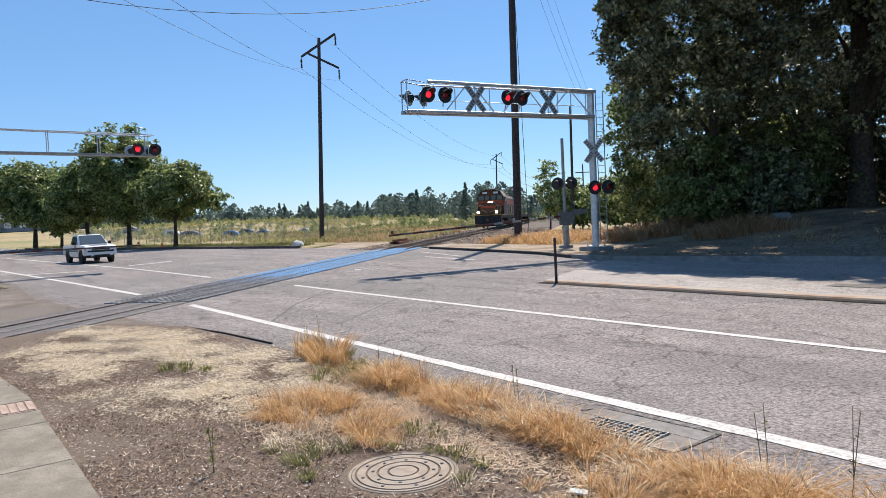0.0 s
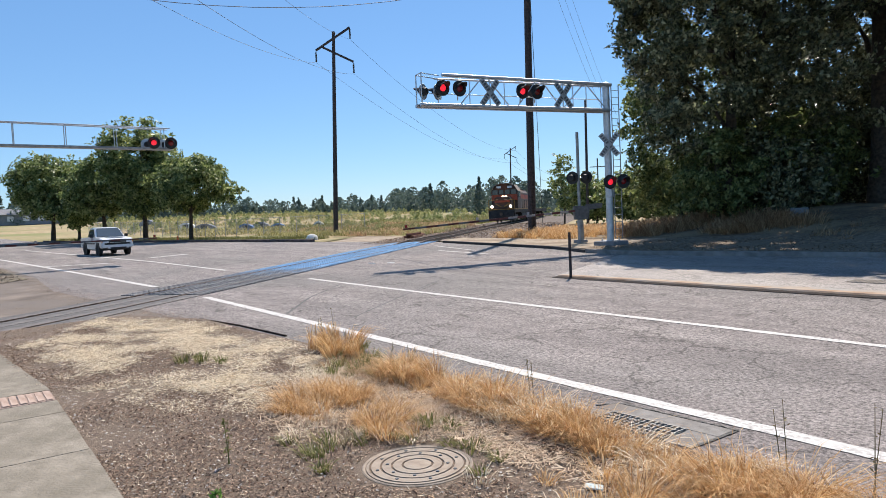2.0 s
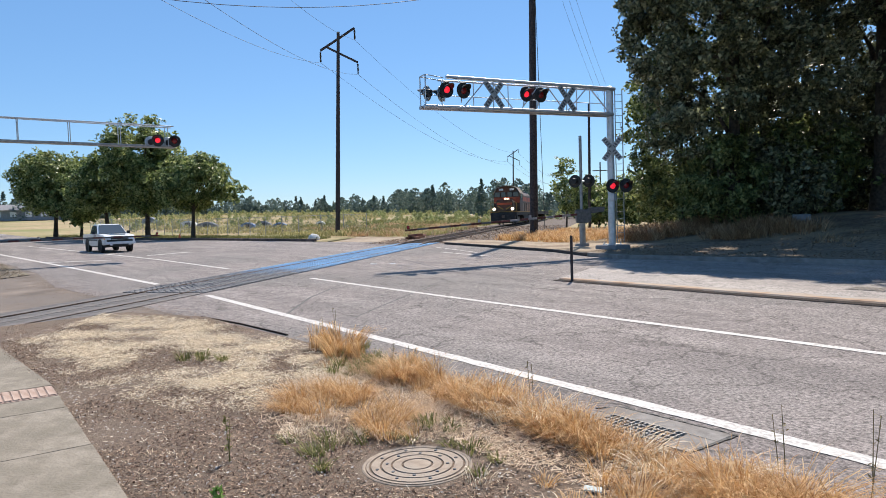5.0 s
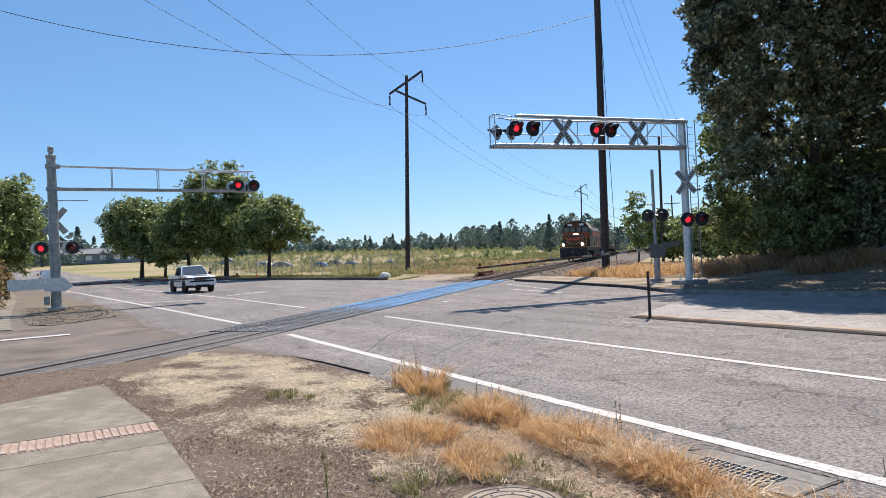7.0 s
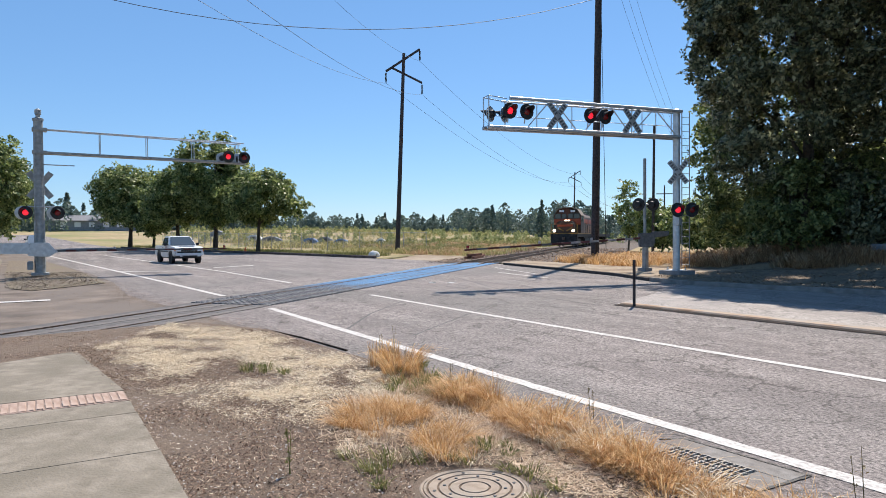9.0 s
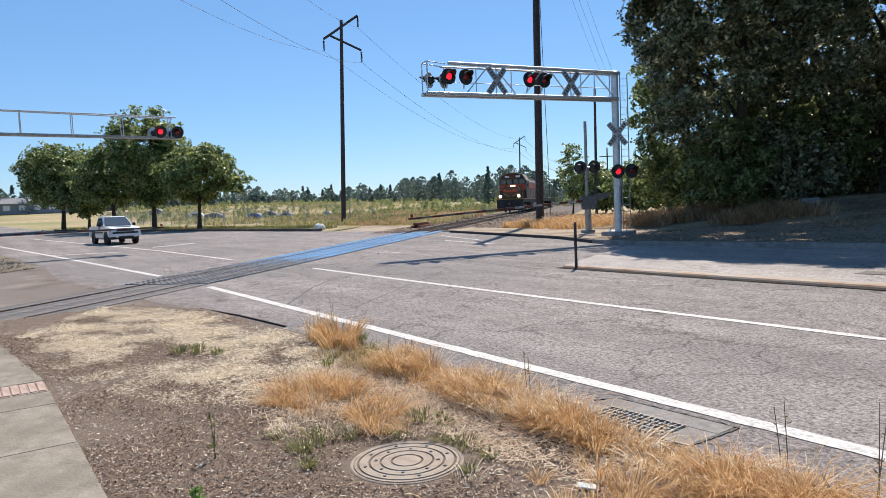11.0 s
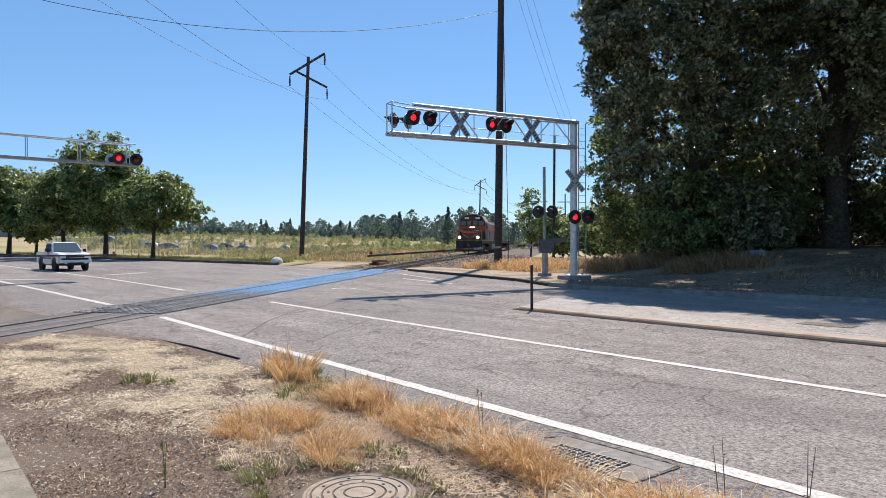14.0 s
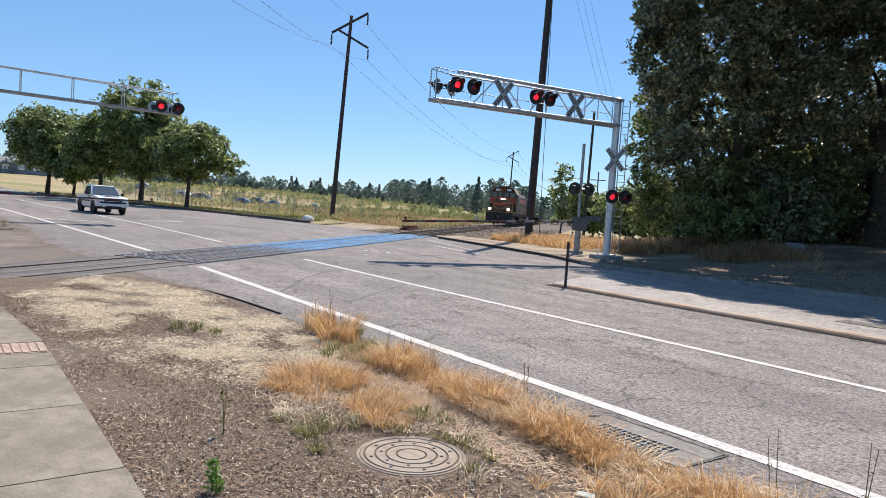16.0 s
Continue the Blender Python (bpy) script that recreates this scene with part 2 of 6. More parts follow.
class Shape:
    """Vertices and faces gathered for one mesh."""

    def __init__(self):
        self.v, self.f = [], []

    def add(self, verts, faces):
        n = len(self.v)
        self.v += [tuple(p) for p in verts]
        self.f += [tuple(n + i for i in f) for f in faces]
        return self

    def box(self, c, size, m=None):
        h = [s / 2 for s in size]
        vs = [Vector(((i & 1) * 2 * h[0] - h[0], (i >> 1 & 1) * 2 * h[1] - h[1], (i >> 2) * 2 * h[2] - h[2])) for i in range(8)]
        vs = [(m @ p if m else p) + Vector(c) for p in vs]
        return self.add(vs, [(0, 2, 3, 1), (4, 5, 7, 6), (0, 1, 5, 4), (2, 6, 7, 3), (0, 4, 6, 2), (1, 3, 7, 5)])

    def tube(self, p, q, r, r2=None, n=10, caps=True):
        p, q = Vector(p), Vector(q)
        r2 = r if r2 is None else r2
        w = (q - p).normalized()
        u = w.orthogonal().normalized()
        v = w.cross(u)
        vs = []
        for c, rad in ((p, r), (q, r2)):
            vs += [c + rad * (math.cos(6.28319 * k / n) * u + math.sin(6.28319 * k / n) * v) for k in range(n)]
        fs = [(k, (k + 1) % n, n + (k + 1) % n, n + k) for k in range(n)]
        if caps:
            fs += [tuple(range(n - 1, -1, -1)), tuple(range(n, 2 * n))]
        return self.add(vs, fs)

    def beam(self, p, q, w, h):
        """A square bar from p to q, h along z as near as can be."""
        p, q = Vector(p), Vector(q)
        d = (q - p).normalized()
        s = d.cross(Vector((0, 0, 1)))
        s = (s if s.length > 1e-4 else Vector((1, 0, 0))).normalized()
        u = s.cross(d)
        vs = [c + a * s * w / 2 + b * u * h / 2 for c in (p, q) for a, b in ((-1, -1), (1, -1), (1, 1), (-1, 1))]
        return self.add(vs, [(3, 2, 1, 0), (4, 5, 6, 7), (0, 1, 5, 4), (1, 2, 6, 5), (2, 3, 7, 6), (3, 0, 4, 7)])

    def lathe(self, profile, n=24, m=None):
        """Rings of (radius, height) turned about z, closed at both ends."""
        vs = [Vector((r * math.cos(6.28319 * k / n), r * math.sin(6.28319 * k / n), z)) for r, z in profile for k in range(n)]
        if m:
            vs = [m @ p for p in vs]
        fs = [(i * n + k, i * n + (k + 1) % n, (i + 1) * n + (k + 1) % n, (i + 1) * n + k) for i in range(len(profile) - 1) for k in range(n)]
        fs += [tuple(range(n - 1, -1, -1)), tuple(range((len(profile) - 1) * n, len(profile) * n))]
        return self.add(vs, fs)

    def prism(self, outline, lo, hi, m=None):
        """An outline in x, z pushed from y=lo to y=hi."""
        n = len(outline)
        vs = [Vector((x, y, z)) for y in (lo, hi) for x, z in outline]
        if m:
            vs = [m @ p for p in vs]
        fs = [(k, (k + 1) % n, n + (k + 1) % n, n + k) for k in range(n)] + [tuple(range(n - 1, -1, -1)), tuple(range(n, 2 * n))]
        return self.add(vs, fs)


def part(name, shape, material, parent=None, label="", bevel=0.0, smooth=False):
    """Links a shape as one mesh object, under a thing or part if one is given."""
    me = bpy.data.meshes.new(name)
    me.from_pydata(shape.v, [], shape.f)
    bm = bmesh.new()
    bm.from_mesh(me)
    bmesh.ops.recalc_face_normals(bm, faces=bm.faces)
    if bevel:
        es = [e for e in bm.edges if len(e.link_faces) == 2 and e.calc_face_angle(0) > 0.6]
        bmesh.ops.bevel(bm, geom=es, offset=bevel, segments=2, affect="EDGES", clamp_overlap=True)
    bm.to_mesh(me)
    bm.free()
    me.materials.append(material)
    if smooth:
        me.shade_smooth()
        me.set_sharp_from_angle(angle=0.7)
    ob = new(name, me)
    if parent:
        ob.parent = parent
    if label:
        ob["label"] = label
    return ob


def raw(name, verts, faces, material, parent=None, label=""):
    """Many loose pieces as one mesh; no cleaning."""
    me = bpy.data.meshes.new(name)
    me.from_pydata(verts, [], faces)
    me.materials.append(material)
    ob = new(name, me)
    if parent:
        ob.parent = parent
    if label:
        ob["label"] = label
    return ob


def thing(name, m, label, category, group="", kind=""):
    ob = new(name)
    ob.matrix_basis = m
    ob.empty_display_size = 0.2
    return tagged(ob, label, category, group, kind)


def at(x, y, yaw=0.0, up=0.0):
    return pose(x, y, zg(x, y) + up, 0, 0, yaw)


def sheet(name, outline_a, outline_b, material, up=0.0, step=2.0, thick=0.0, label="", category="", kind="structure", across=6):
    """A strip of land between two lines (equal numbers of points), laid on the land."""
    rows = []
    for (a, b), (c, d) in zip(zip(outline_a, outline_b), zip(outline_a[1:], outline_b[1:])):
        n = max(1, round(max(math.dist(a, c), math.dist(b, d)) / step))
        for k in range(n):
            f = k / n
            rows.append(((a[0] + (c[0] - a[0]) * f, a[1] + (c[1] - a[1]) * f), (b[0] + (d[0] - b[0]) * f, b[1] + (d[1] - b[1]) * f)))
    rows.append((outline_a[-1], outline_b[-1]))
    s = Shape()
    for p, q in rows:
        for k in range(across + 1):
            f = k / across
            x, y = p[0] + (q[0] - p[0]) * f, p[1] + (q[1] - p[1]) * f
            s.v.append((x, y, zg(x, y) + up))
    w = across + 1
    for i in range(len(rows) - 1):
        for k in range(across):
            s.f.append((i * w + k, i * w + k + 1, (i + 1) * w + k + 1, (i + 1) * w + k))
    if thick:
        n = len(s.v)
        rim = [i * w for i in range(len(rows))] + [(len(rows) - 1) * w + k for k in range(1, w)] + [i * w + w - 1 for i in range(len(rows) - 2, -1, -1)] + [k for k in range(w - 2, 0, -1)]
        for i in rim:
            x, y, z = s.v[i]
            s.v.append((x, y, z - thick))
        for k in range(len(rim)):
            j = (k + 1) % len(rim)
            s.f.append((rim[k], rim[j], n + j, n + k))
    ob = part(name, s, material)
    return tagged(ob, label, category, "", kind)


def kerb(name, line, width, height, material, label, up=0.0):
    """A kerb that follows a line, with a rounded top edge."""
    s = Shape()
    prof = [(0, -0.1), (0, height - 0.03), (0.03, height), (width, height), (width, -0.1)]
    pts = []
    for a, c in zip(line, line[1:]):
        n = max(1, round(math.dist(a, c) / 1.5))
        pts += [(a[0] + (c[0] - a[0]) * k / n, a[1] + (c[1] - a[1]) * k / n) for k in range(n)]
    pts.append(line[-1])
    for i, p in enumerate(pts):
        a, b = pts[max(0, i - 1)], pts[min(len(pts) - 1, i + 1)]
        d = Vector((b[0] - a[0], b[1] - a[1])).normalized()
        nx, ny = -d.y, d.x
        for o, h in prof:
            s.v.append((p[0] + nx * o, p[1] + ny * o, zg(*p) + up + h))
    k = len(prof)
    for i in range(len(pts) - 1):
        for j in range(k - 1):
            s.f.append((i * k + j, i * k + j + 1, (i + 1) * k + j + 1, (i + 1) * k + j))
    s.f += [tuple(range(k)), tuple((len(pts) - 1) * k + j for j in range(k))]
    return tagged(part(name, s, material), label, "kerb", "", "structure")


# ---- the land ----
xs = sorted({round(v, 3) for v in [*np.linspace(-140, 60, 81), *(-140 - np.geomspace(3, 2800, 40)), *(60 + np.geomspace(3, 2800, 30))]})
ys = sorted({round(v, 3) for v in [*np.linspace(-40, 110, 61), *(110 + np.geomspace(3, 2800, 40)), *(-40 - np.geomspace(3, 2800, 30))]})
land = Shape()
for y in ys:
    for x in xs:
        land.v.append((x, y, zg(x, y) - 0.06))
for j in range(len(ys) - 1):
    for i in range(len(xs) - 1):
        land.f.append((j * len(xs) + i, j * len(xs) + i + 1, (j + 1) * len(xs) + i + 1, (j + 1) * len(xs) + i))
tagged(part("ground", land, FIELD), "dry golden field with greener patches", "ground", "", "structure")

TD = Vector((-0.64, 0.768)).normalized()
TN = Vector((-0.768, -0.64)).normalized()


def on_track(s, o=0.0):
    """A point s metres along the near rail, o metres to its far side."""
    p = Vector((-17.43, 3.69)) + TD * s + TN * o
    return (p.x, p.y)


NEAR_EDGE = [(30, 4.2), (0, 4.2), (-8, 4.2), (-13.4, 3.8), (-17.5, 3.4), (-24, 2.6), (-31, 2.8), (-40.3, 2.3), (-60, 0.6), (-110, -3.4), (-170, -9)]
FAR_EDGE = [(30, 26), (0, 23.1), (-7.5, 22.4), (-13.4, 21.1), (-18.4, 21.2), (-32.5, 24.4), (-38, 23.6), (-48, 21.4), (-60, 19), (-100, 10), (-170, 1)]
sheet("road", NEAR_EDGE, FAR_EDGE, ASPHALT, 0.0, label="wide worn grey asphalt road", category="road", across=14)
sheet("apron", [(-12.8, 5.2), (-14, 5.2), (-24, 4.4), (-34, 4.2), (-60, 2.2), (-100, -1.0)], [(-9.5, -14), (-14, -14), (-24, -14), (-34, -14), (-60, -14), (-100, -14)], APRON, -0.005, label="brown worn paved apron beside the railway track", category="pavement")
sheet("verge", [(14, 4.42), (0, 4.42), (-8, 4.38), (-13.3, 4.0), (-15.4, 3.0)], [(14, 0.6), (0, 0.6), (-8, 0.6), (-11.0, -0.4), (-14.6, -3.2)], DIRT, 0.035, 0.6, 0.06, label="bare dirt and bark verge with dry straw", category="verge", across=10)


def line(name, pts, w, label):
    """A painted line whose edges have worn a little ragged."""
    rng = random.Random(len(pts) + int(100 * abs(pts[0][1])))
    a, b = [], []
    for p, q in zip(pts, pts[1:]):
        n = max(1, round(math.dist(p, q) / 0.22))
        for k in range(n):
            x, y = p[0] + (q[0] - p[0]) * k / n, p[1] + (q[1] - p[1]) * k / n
            a.append((x, y - w / 2 + rng.gauss(0, 0.006)))
            b.append((x, y + w / 2 + rng.gauss(0, 0.006)))
    a.append((pts[-1][0], pts[-1][1] - w / 2))
    b.append((pts[-1][0], pts[-1][1] + w / 2))
    return sheet(name, a, b, PAINT, 0.006, 2.0, label=label, category="road marking", across=1)


line("edge_line", [(30, 5.28), (0, 5.315), (-17.5, 5.33)], 0.19, "white painted edge line on grey asphalt")
line("edge_line", [(-21.9, 5.15), (-31, 4.5), (-40.5, 3.75), (-68, 1.5), (-120, -2.8)], 0.2, "white painted edge line beyond the track")
line("lane_line", [(30, 9.2), (-5, 9.27), (-19.6, 9.2)], 0.165, "white painted lane line on grey asphalt")
line("lane_line", [(-26.2, 8.75), (-36, 8.4), (-46, 7.6), (-70, 5.6)], 0.17, "thin white lane line beyond the track")
kerb("kerb_island", [(-13.0, 13.5), (-7.5, 13.62), (-4.7, 13.72), (12, 14.3)], 0.26, 0.05, RUSTKERB, "low rust-stained concrete traffic island kerb")
LANE = mat("pale_lane", (0.21, 0.19, 0.182), (0.272, 0.246, 0.236), 1.6, 0.62, bump=0.25, c3=(0.265, 0.232, 0.214), big=0.3, fine=40)
weathered_asphalt(LANE)
sheet("lane", [(30, 14.95), (12, 14.32), (0, 13.9), (-7.5, 13.64), (-13.0, 13.52), (-13.2, 13.6)], [(30, 25.95), (12, 24.15), (0, 22.95), (-7.5, 22.25), (-13.4, 20.95), (-16.4, 20.4)], LANE, 0.005, 1.5, label="smooth pale grey paving beyond the island kerb", category="road", across=12)
sheet("rust_stain", [(30, 15.25), (12, 14.58), (0, 14.16), (-7.5, 13.9), (-12.9, 13.78)], [(30, 15.95), (12, 15.2), (0, 14.75), (-7.5, 14.45), (-12.4, 14.1)], mat("rusty_paving", (0.31, 0.235, 0.175), (0.34, 0.285, 0.24), 2.2, 0.75, bump=0.2, c3=(0.29, 0.27, 0.25), big=0.9), 0.009, 1.0, label="rust-stained strip of paving along the island kerb", category="road", across=2)
kerb("kerb_far", [(-46, 21.8), (-52, 20.7), (-60, 19), (-100, 10)][::-1], 0.2, 0.2, mat("dark_kerb", (0.05, 0.04, 0.038), (0.16, 0.12, 0.11), 3, 0.9, bump=0.3), "dark stained kerb along the far verge")
# much darker kerb colour than along the straight run
kerb("kerb_bend", [(-32.3, 23.9), (-26.5, 22.9), (-21.4, 22.0), (-18.4, 20.8)][::-1], 0.2, 0.12, mat("black_bend_kerb", (0.03, 0.027, 0.026), (0.075, 0.068, 0.064), 6, 0.9, bump=0.4), "black kerb round the bend")
# kerb colour darkened for the tree shade it lies in
kerb("kerb_straight", [(-18.35, 20.78), (-16.4, 20.45), (-13.4, 21.0), (-11, 21.75), (-7.5, 22.3), (0, 23), (20, 25)][::-1], 0.2, 0.15, mat("shade_toned_kerb", (0.17, 0.16, 0.15), (0.28, 0.265, 0.25), 4, 0.9, bump=0.3), "grey concrete kerb below the wooded bank")
# near-black strip paints in the shaded kerb face, besides gutter grit
sheet("gutter", [(-13.0, 13.22), (-7.5, 13.36), (-4.7, 13.45), (12, 14.02)], [(-13.0, 13.5), (-7.5, 13.62), (-4.7, 13.72), (12, 14.3)], mat("gutter_grit_shade", (0.010, 0.008, 0.007), (0.045, 0.03, 0.023), 4, 1.0, bump=0.6), 0.016, 1.5, label="near-black strip for kerb shade and grit along the island kerb", category="gutter", across=1)
for o in (0.0, 1.435):
    s = Shape()
    for k in range(-16, 110, 2):
        p, q = on_track(k, o), on_track(k + 2, o)
        up = 0.02 if k < 26 else 0.12
        up2 = 0.02 if k + 2 < 26 else 0.12
        s.beam((*p, zg(*p) + up - 0.04), (*q, zg(*q) + up2 - 0.04), 0.075, 0.1)
    tagged(part("rail", s, STEEL), "rusty steel rail across the road", "rail", "rails of the track", "structure")



def raw_np(name, verts, quads, material, parent=None):
    """Many loose quads as one mesh."""
    me = bpy.data.meshes.new(name)
    n, m = len(verts), len(quads)
    me.vertices.add(n)
    me.vertices.foreach_set("co", np.asarray(verts, np.float32).ravel())
    me.loops.add(4 * m)
    me.loops.foreach_set("vertex_index", np.asarray(quads, np.int32).ravel())
    me.polygons.add(m)
    me.polygons.foreach_set("loop_start", np.arange(0, 4 * m, 4, dtype=np.int32))
    me.update(calc_edges=True)
    me.materials.append(material)
    ob = new(name, me)
    if parent:
        ob.parent = parent
    return ob


def leaf_quads(rng, centres, size, flat=0.5):
    """A folded-diamond leaf at each centre, turned at random."""
    n = len(centres)
    a = rng.normal(size=(n, 3))
    a /= np.linalg.norm(a, axis=1)[:, None]
    b = rng.normal(size=(n, 3))
    b -= a * (a * b).sum(1)[:, None]
    b /= np.linalg.norm(b, axis=1)[:, None]
    l = size * rng.uniform(0.6, 1.3, n)[:, None]
    v = np.stack([centres - a * l, centres + b * l * flat, centres + a * l, centres - b * l * flat], 1).reshape(-1, 3)
    return v, np.arange(4 * n).reshape(-1, 4)


def spray_leaves(rng, centres, normals, count, radius, size, flat=0.55):
    """Leaves laid over one small tilted disc at each centre, nearly in its plane."""
    c, nm = np.repeat(centres, count, 0), np.repeat(normals, count, 0)
    n = len(c)
    u = rng.normal(size=(n, 3))
    u -= nm * (u * nm).sum(1)[:, None]
    u /= np.linalg.norm(u, axis=1)[:, None]
    c = c + u * (radius * np.sqrt(rng.uniform(0.02, 1, n)))[:, None] + rng.normal(size=(n, 3)) * radius * 0.16
    nm = nm + rng.normal(size=(n, 3)) * 0.38
    nm /= np.linalg.norm(nm, axis=1)[:, None]
    a = rng.normal(size=(n, 3))
    a -= nm * (a * nm).sum(1)[:, None]
    a /= np.linalg.norm(a, axis=1)[:, None]
    b = np.cross(nm, a)
    l = size * rng.uniform(0.6, 1.3, n)[:, None]
    v = np.stack([c - a * l, c + b * l * flat - a * l * 0.15, c + a * l, c - b * l * flat - a * l * 0.15], 1).reshape(-1, 3)
    return v, np.arange(4 * n).reshape(-1, 4)


def tree(x, y, h, rx, rz, low, seed, leaf, n_clumps, per, size, label, trunk_r=0.2, spread=0.55, name="tree", sink=0.0, group="", forks=7, flatness=1.0, open_below=0.0, thin=None):
    """Tapered trunk with limbs, and a crown of leaf clumps in an uneven shell; low: the crown's lowest height."""
    rng = np.random.default_rng(seed)
    ob = thing(name, at(x, y, rng.uniform(0, 360), -sink), label, "tree", group)
    cz = low + (h - low) * 0.5
    lobes = rng.normal(size=(9, 3))
    lobes /= np.linalg.norm(lobes, axis=1)[:, None]
    amp = rng.uniform(-0.30, 0.30, 9)
    d = rng.normal(size=(n_clumps, 3))
    d /= np.linalg.norm(d, axis=1)[:, None]
    rad = 1 + (np.maximum(0, d @ lobes.T) ** 5 @ amp)
    rad *= rng.uniform(0.25, 1.0, n_clumps) ** 0.38 * np.where(rng.random(n_clumps) < 0.14, rng.uniform(1.04, 1.15, n_clumps), 1.0)
    c = d * rad[:, None] * np.array([rx, rx * flatness, (h - low) * 0.5]) + np.array([0, 0, cz])
    c[:, 2] = np.maximum(c[:, 2], low + rng.uniform(-0.3, 0.6, n_clumps))
    # low clumps dropped so more sun gets in under the crown
    if open_below:
        c = c[(c[:, 2] > open_below) | (rng.random(n_clumps) < 0.3)]
        n_clumps = len(c)
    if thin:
        # clumps cut along the sun's rays so the ground box thin gets lit
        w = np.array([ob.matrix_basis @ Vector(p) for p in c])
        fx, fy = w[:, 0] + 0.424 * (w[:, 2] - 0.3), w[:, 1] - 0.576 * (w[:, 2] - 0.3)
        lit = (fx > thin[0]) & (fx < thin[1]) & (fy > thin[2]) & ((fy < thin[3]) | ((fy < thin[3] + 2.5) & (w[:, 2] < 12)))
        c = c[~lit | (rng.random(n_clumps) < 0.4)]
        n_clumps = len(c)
    wood = Shape()
    bend = Vector((rng.uniform(-0.3, 0.3), rng.uniform(-0.3, 0.3), 0))
    knots = [Vector((0, 0, -0.3)), Vector((0, 0, low * 0.7)) + bend * 0.5, Vector((0, 0, cz * 0.9)) + bend, Vector((0, 0, h * 0.85)) + bend * 1.5]
    radii = [trunk_r * 1.25, trunk_r * 0.85, trunk_r * 0.55, trunk_r * 0.12]
    for k in range(3):
        wood.tube(knots[k], knots[k + 1], radii[k], radii[k + 1], 9, False)
    part("trunk", wood, BARK, ob, smooth=True)
    for k in range(forks):
        tip = Vector(c[int(rng.integers(n_clumps))])
        f = rng.uniform(0.15, 0.7)
        root = knots[1].lerp(knots[2], f)
        mid = root.lerp(tip, 0.5) + Vector((0, 0, 0.12 * (tip - root).length))
        limb = Shape()
        limb.tube(root, mid, trunk_r * 0.36, trunk_r * 0.2, 6, False).tube(mid, tip, trunk_r * 0.2, trunk_r * 0.06, 6, False)
        part("limb", limb, BARK, ob)
    # each clump is a handful of flat sprays of leaves that face outwards and up
    in_spray = 13
    k = max(2, round(per / in_spray))
    sc = np.repeat(c, k, 0) + rng.normal(size=(n_clumps * k, 3)) * np.array([spread, spread, spread * 0.7])
    out = sc - np.array([0, 0, cz])
    out /= np.linalg.norm(out, axis=1)[:, None] + 1e-6
    nrm = 0.55 * out + np.array([0, 0, 0.55]) + 0.55 * rng.normal(size=sc.shape)
    nrm /= np.linalg.norm(nrm, axis=1)[:, None]
    v, q = spray_leaves(rng, sc, nrm, in_spray, size * 2.1, size)
    raw_np("crown", v, q, leaf, ob)
    return ob


def blades(name, xy, height, width, material, seed, label, category="grass", lean=0.35, up=0.0):
    """Upright tapered blades, one at each ground point."""
    rng = np.random.default_rng(seed)
    n = len(xy)
    z = np.array([zg(px, py) for px, py in xy]) + up
    h = height * rng.uniform(0.4, 1.25, n)
    t = rng.uniform(0, 6.28, n)
    w = width * rng.uniform(0.6, 1.4, n)
    dx, dy = np.cos(t), np.sin(t)
    lx, ly = rng.normal(size=n) * lean * h, rng.normal(size=n) * lean * h
    base = np.column_stack([xy, z - 0.01])
    off = np.column_stack([dx * w, dy * w, np.zeros(n)])
    mid = base + np.column_stack([lx * 0.35, ly * 0.35, h * 0.6])
    tip = base + np.column_stack([lx, ly, h * (1 - lean * 0.3)])
    v = np.stack([base - off, base + off, mid + off * 0.7, mid - off * 0.7, tip + off * 0.12, tip - off * 0.12], 1).reshape(-1, 3)
    k = 6 * np.arange(n)[:, None]
    q = np.concatenate([k + np.array([[0, 1, 2, 3]]), k + np.array([[3, 2, 4, 5]])])
    return tagged(raw_np(name, v, q, material), label, category, "", "stuff")


def tussocks(name, centres, per, height, width, material, seed, label, reach=0.09, droop=0.75, toward=(0.0, 0.0)):
    """Tufts whose blades spring from one spot, arch outwards and droop at the tip."""
    rng = np.random.default_rng(seed)
    c = np.repeat(np.asarray(centres), per, 0)
    size = np.repeat(rng.uniform(0.55, 1.25, len(centres)), per)
    n = len(c)
    a = rng.uniform(0, 6.28, n)
    r = reach * np.sqrt(rng.uniform(0, 1, n)) * size
    base = np.column_stack([c[:, 0] + r * np.cos(a), c[:, 1] + r * np.sin(a), np.array([zg(px, py) for px, py in np.asarray(centres)]).repeat(per) + 0.025])
    h = height * size * rng.uniform(0.45, 1.2, n)
    out = droop * h * rng.uniform(0.2, 1.2, n)
    own = np.repeat(rng.normal(size=(len(centres), 2)) * 0.45, per, 0)
    lean = np.column_stack([np.cos(a) * out + (toward[0] + own[:, 0]) * h, np.sin(a) * out + (toward[1] + own[:, 1]) * h]) + rng.normal(size=(n, 2)) * 0.12 * h[:, None]
    w = (width * rng.uniform(0.6, 1.4, n))[:, None]
    side = np.column_stack([-np.sin(a), np.cos(a), np.zeros(n)]) * w
    rows = []
    for f, g, k in ((0, 0, 1.0), (0.3, 0.55, 0.9), (0.65, 0.88, 0.7), (1.0, 0.86, 0.15)):
        p = base + np.column_stack([lean * f, h * g])
        rows += [p - side * k, p + side * k]
    v = np.stack(rows, 1).reshape(-1, 3)
    k0 = 8 * np.arange(n)[:, None]
    q = np.concatenate([k0 + np.array([[2 * j, 2 * j + 1, 2 * j + 3, 2 * j + 2]]) for j in range(3)])
    return tagged(raw_np(name, v, q, material), label, "grass", "", "stuff")


